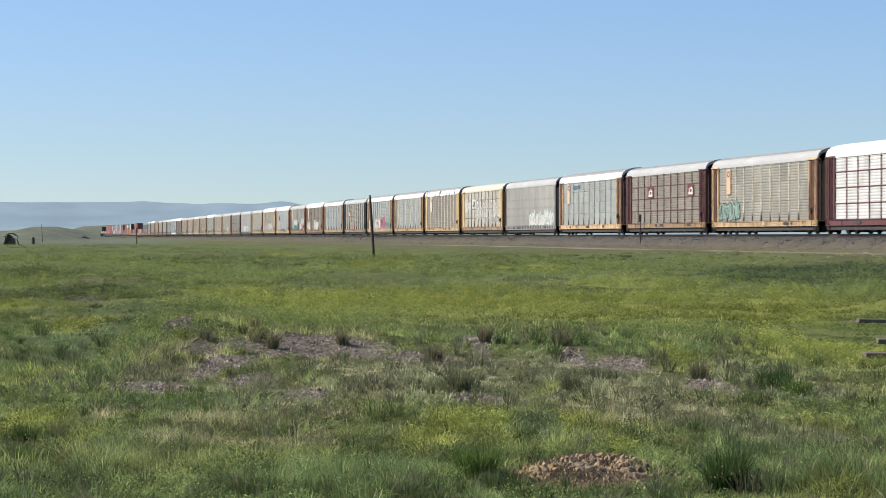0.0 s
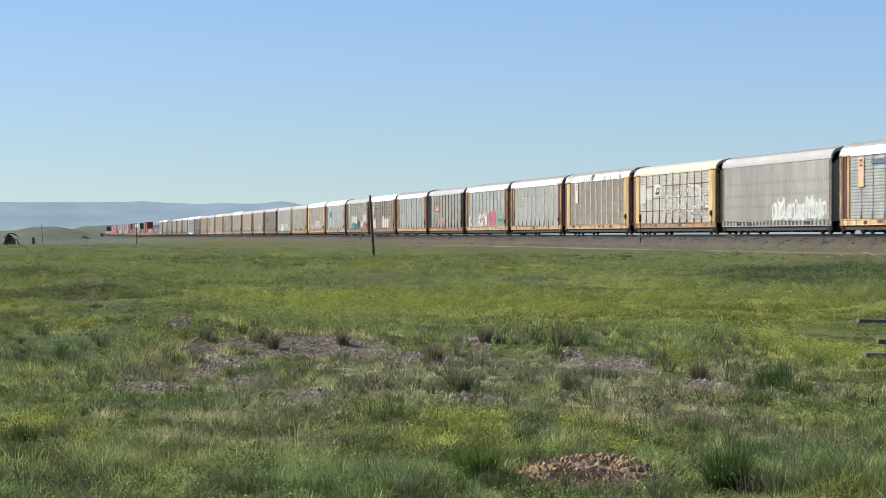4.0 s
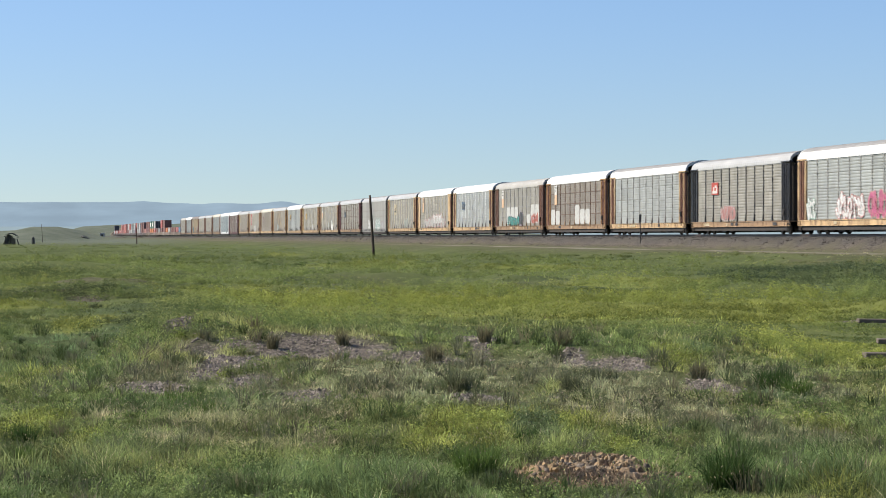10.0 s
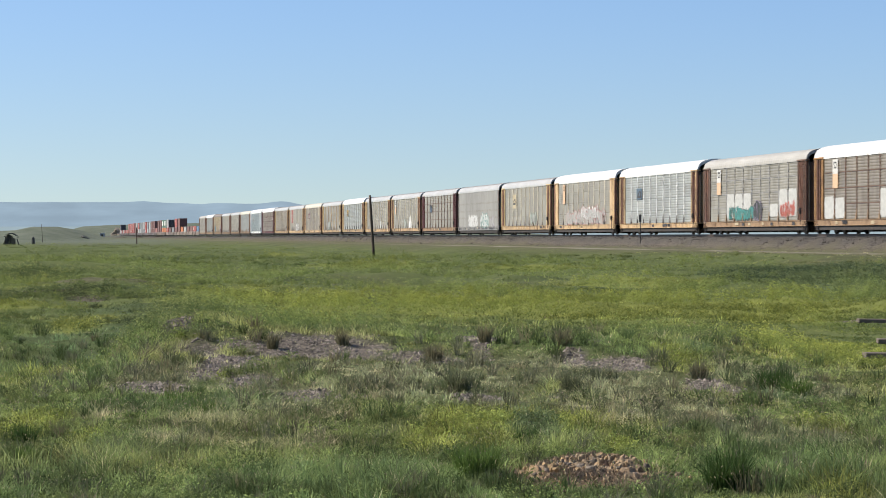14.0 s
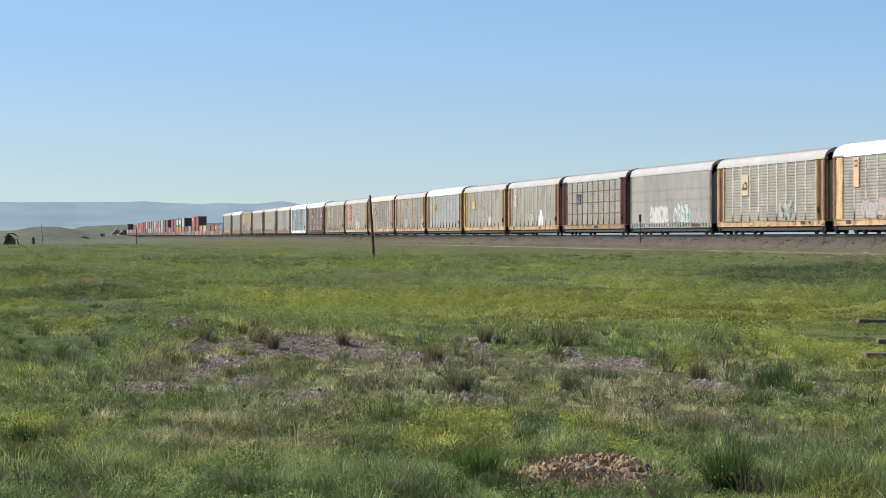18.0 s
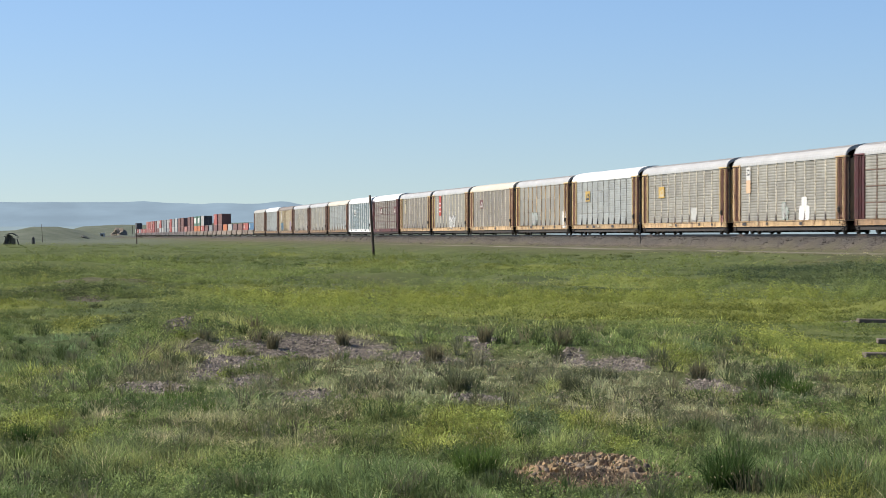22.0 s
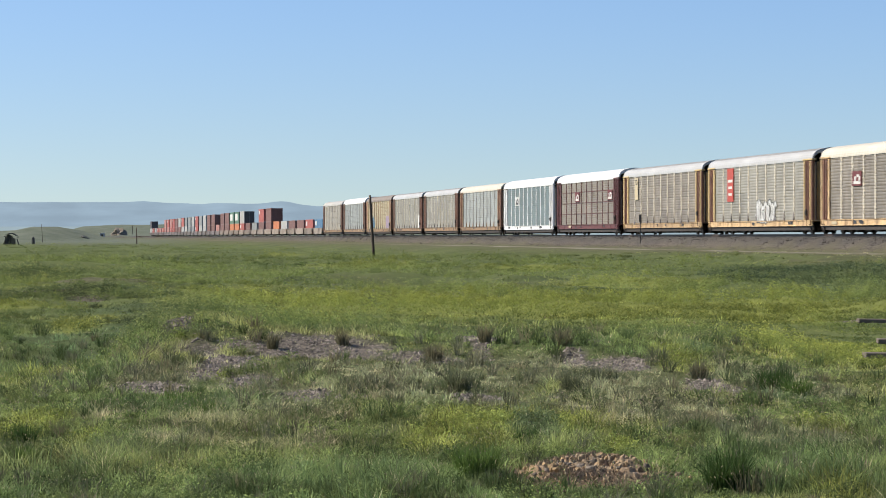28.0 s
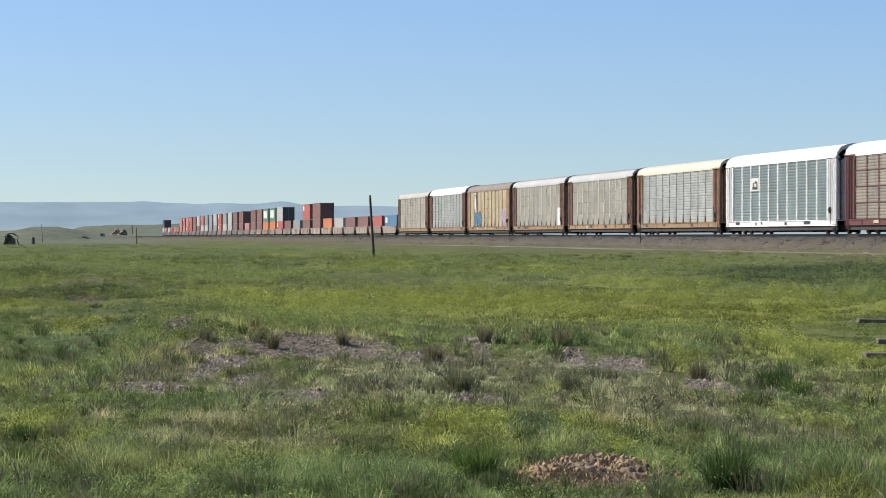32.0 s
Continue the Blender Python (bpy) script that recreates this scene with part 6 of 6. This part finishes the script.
def clay_heap():
    heap = tagged(new("clay_heap"), "heap of dry orange-brown clay clods in the grass", "clay heap")
    rng = random.Random(5)
    shapes = []
    for k in range(6):
        bm = bmesh.new()
        bmesh.ops.create_icosphere(bm, subdivisions=2, radius=1)
        for v in bm.verts:
            v.co *= 1 + 0.5 * noise.noise(v.co * 1.5 + Vector((k * 7, 0, 0))) + 0.28 * noise.noise(v.co * 4 + Vector((k * 3, 5, 0)))
            v.co.z *= 0.7
        shapes.append(as_mesh("clod", bm, CLAY_MATS[(0, 1, 2, 1, 0, 2)[k]]))
    # the broken bank of earth itself
    bm = bmesh.new()
    nx, ny = 110, 46
    rows = []
    gx, gy = np.meshgrid(np.linspace(0.40, 1.70, nx), np.linspace(17.35, 19.05, ny))
    base = land(gx, gy)
    for j in range(ny):
        for i in range(nx):
            x, y = 0.40 + 1.30 * i / (nx - 1), 17.35 + 1.7 * j / (ny - 1)
            k = max(0.0, 1 - math.hypot((x - 1.02) / 0.64, (y - 18.2) / 0.85) ** 3) * (0.75 + 0.9 * noise.noise(Vector((x * 5, y * 3, 2)))) + 0.2 * noise.noise(Vector((x * 4, y * 3, 5)))
            crumble = 1.6 * noise.noise(Vector((x * 12, y * 9, 0))) + 0.8 * noise.noise(Vector((x * 27, y * 20, 4)))
            z = base[j, i] - 0.03 + max(0.0, k) * (0.075 + 0.03 * noise.noise(Vector((x * 5, y * 4, 7))) + 0.042 * crumble)
            rows.append(bm.verts.new((x + 0.018 * noise.noise(Vector((x * 25, y * 20, 9))), y, z)))
    for j in range(ny - 1):
        for i in range(nx - 1):
            bm.faces.new([rows[j * nx + i], rows[j * nx + i + 1], rows[(j + 1) * nx + i + 1], rows[(j + 1) * nx + i]])
    part("bank", bm, CLAY_BANK, heap)
    for k in range(240):
        cx = rng.gauss(1.02, 0.24) if k % 4 else rng.uniform(0.5, 1.72)
        cy = rng.gauss(18.15, 0.36)
        r = 0.008 + 0.024 * rng.random() ** 2.2
        kk = max(0.0, 1 - math.hypot((cx - 1.02) / 0.62, (cy - 18.2) / 0.85) ** 3)
        ob = piece("clod", shapes[k % 6], heap, (cx, cy, float(land(cx, cy)) + r * 0.2 + max(0.0, 0.085 * kk - 0.03)), turn=rng.uniform(0, 6))
        ob.rotation_euler = (rng.uniform(0, 6), rng.uniform(0, 6), rng.uniform(0, 6))
        ob.scale = (r, r, r)


def clay_crumbs():
    """Fine crumbs between the clods."""
    rng = np.random.RandomState(3)
    n = 6500
    x, y = 0.98 + 0.30 * rng.randn(n), 18.2 + 0.55 * rng.randn(n)
    r = 0.005 + 0.012 * rng.rand(n) ** 2
    z = land(x, y) + r * 0.3 + 0.06 * np.exp(-((x - 0.98) / 0.3) ** 2) * rng.rand(n)
    base = np.array([(1, 0, -0.4), (-0.5, 0.87, -0.4), (-0.5, -0.87, -0.4), (0, 0, 0.9)])
    co = base[None] * (0.6 + 0.8 * rng.rand(n, 4, 1)) * r[:, None, None] + np.stack([x, y, z], -1)[:, None]
    f = np.arange(n)[:, None, None] * 4 + np.array([(0, 1, 3), (1, 2, 3), (2, 0, 3)])[None]
    me = bpy.data.meshes.new("clay_crumbs")
    me.from_pydata(co.reshape(-1, 3).tolist(), [], f.reshape(-1, 3).tolist())
    me.materials.append(CRUMB)
    tagged(new("clay_crumbs", me), "fine brown clay crumbs strewn between the clods", "clay", kind="stuff")


BROAD = (14.2, 96.0, 4.6, 11.0)


def rim_weeds():
    """Leafy weeds along the terrace edge and round the gravel mound's upper rim, their self-shade painted as dark leaf
    colour.
    """
    rng = np.random.RandomState(8)
    x = -17.5 + 9.5 * rng.rand(420)
    y = 87.3 + 2.5 * (fbm(x, x * 0, 4.0, 2) - 0.5) + 0.8 * rng.randn(420)
    # the same along the shorter edge in front
    x3 = -12.0 + 5.8 * rng.rand(420)
    y3 = 61.3 + 2.0 * (fbm(x3 + 40, x3 * 0, 3.0, 2) - 0.5) + 0.45 * rng.randn(420)
    tall = (0.05 + 0.13 * smoothstep(0.4, 0.6, fbm(x3, y3, 1.2, 2))) * (0.6 + 0.6 * rng.rand(420))
    dim = (0.75 + 0.5 * rng.rand(420))[:, None]
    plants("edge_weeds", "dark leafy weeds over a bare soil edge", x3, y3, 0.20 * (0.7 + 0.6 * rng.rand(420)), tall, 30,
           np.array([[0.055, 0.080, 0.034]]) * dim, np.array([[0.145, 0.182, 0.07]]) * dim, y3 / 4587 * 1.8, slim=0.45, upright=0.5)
    t = rng.rand(150)
    x2, y2 = -4.1 + 0.9 * t + 0.14 * rng.randn(150), 33.0 + 2.0 * t + 0.5 * rng.randn(150)
    x, y = np.concatenate([x, x2]), np.concatenate([y, y2])
    n = len(x)
    k = smoothstep(0.35, 0.6, fbm(x, y, 1.5, 2))
    height = (0.12 + 0.28 * k) * (0.6 + 0.6 * rng.rand(n))
    shade = (0.8 + 0.4 * rng.rand(n))[:, None]
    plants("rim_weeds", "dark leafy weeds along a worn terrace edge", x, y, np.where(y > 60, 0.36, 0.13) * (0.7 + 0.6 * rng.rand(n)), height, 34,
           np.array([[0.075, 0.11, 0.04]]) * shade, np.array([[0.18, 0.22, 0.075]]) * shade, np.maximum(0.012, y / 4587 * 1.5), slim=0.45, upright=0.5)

    # a patch of darker broad-leaved weeds on the way to the track
    a, r = rng.rand(1300) * 6.283, np.sqrt(rng.rand(1300))
    x, y = BROAD[0] + BROAD[2] * r * np.cos(a), BROAD[1] + BROAD[3] * r * np.sin(a)
    keep = fbm(x, y, 4.0, 2) > 0.40
    x, y = x[keep], y[keep]
    n = len(x)
    shade = (0.75 + 0.5 * rng.rand(n))[:, None]
    plants("broad_leaved_weeds", "dark green broad-leaved weeds in a low patch", x, y, 0.35 * (0.6 + 0.8 * rng.rand(n)), 0.16 + 0.22 * rng.rand(n), 30,
           np.array([[0.036, 0.060, 0.030]]) * shade, np.array([[0.095, 0.130, 0.062]]) * shade, np.maximum(0.012, y / 4587 * 1.5), slim=0.45, upright=0.5)


def tussock(name, label, x, y, height, radius, count, color, spread=0.45, width=0.006):
    r = radius * np.sqrt(RNG.rand(count)) * 0.32
    a = RNG.rand(count) * 2 * np.pi
    px, py = x + r * np.cos(a), y + r * np.sin(a)
    h = height * (0.3 + 0.7 * RNG.rand(count))
    tint = np.array([color]) * (0.55 + 0.9 * RNG.rand(count))[:, None]
    w = np.full(count, max(width, y / 4587 * 1.1))
    ob = blades(name, label, px, py, h, w, tint, GRASS, spread, fan=a)
    ob["category"] = "grass tuft"


meadow()
seed_heads()
weeds()
bunches()
stones()
clay_heap()
clay_crumbs()
rim_weeds()
DARK_TUFT, GREEN_TUFT, GREY_TUFT, TAWNY_TUFT = (0.034, 0.066, 0.018), (0.064, 0.112, 0.028), (0.082, 0.10, 0.055), (0.105, 0.108, 0.062)
for tx, ty, th, tr, tn, col in ((1.82, 16.7, 0.32, 0.36, 560, DARK_TUFT), (1.88, 16.8, 0.42, 0.22, 240, DARK_TUFT), (1.98, 16.6, 0.24, 0.40, 160, TAWNY_TUFT), (0.23, 17.9, 0.27, 0.42, 900, GREEN_TUFT), (-3.43, 21.3, 0.22, 0.24, 500, DARK_TUFT), (-3.09, 19.2, 0.20, 0.22, 450, GREEN_TUFT),
                                (0.67, 20.9, 0.20, 0.25, 400, DARK_TUFT), (-2.15, 32.7, 0.26, 0.20, 260, TAWNY_TUFT), (-1.29, 33.3, 0.24, 0.20, 260, TAWNY_TUFT), (-0.11, 32.0, 0.30, 0.30, 380, TAWNY_TUFT),
                                (0.55, 33.9, 0.28, 0.22, 300, TAWNY_TUFT), (0.18, 27.3, 0.30, 0.34, 600, GREY_TUFT), (3.60, 28.2, 0.30, 0.50, 800, DARK_TUFT), (3.75, 27.4, 0.26, 0.45, 600, GREEN_TUFT),
                                (1.56, 33.6, 0.30, 0.30, 320, TAWNY_TUFT), (1.34, 27.1, 0.24, 0.30, 450, GREY_TUFT), (1.76, 28.7, 0.24, 0.30, 450, GREY_TUFT), (2.90, 29.4, 0.26, 0.26, 300, TAWNY_TUFT),
                                (-2.23, 24.1, 0.18, 0.30, 420, GREEN_TUFT), (-0.47, 25.4, 0.18, 0.26, 380, GREY_TUFT), (2.65, 31.8, 0.26, 0.30, 320, GREY_TUFT), (-2.55, 25.2, 0.20, 0.40, 500, GREEN_TUFT)):
    tussock("grass_tussock", "bunch grass tussock standing above the short grass", tx, ty, th, tr, tn, col)


# ---- everything that rolls ----
def motions():
    times = [0, 4, 8, 12, 16, 20, 24, 28, 32]
    for thing, s, z, q in MOVERS:
        walk(thing, [(float(t), track_pose(s - travelled(t), z, TRACK_Q + q)) for t in times])


motions()
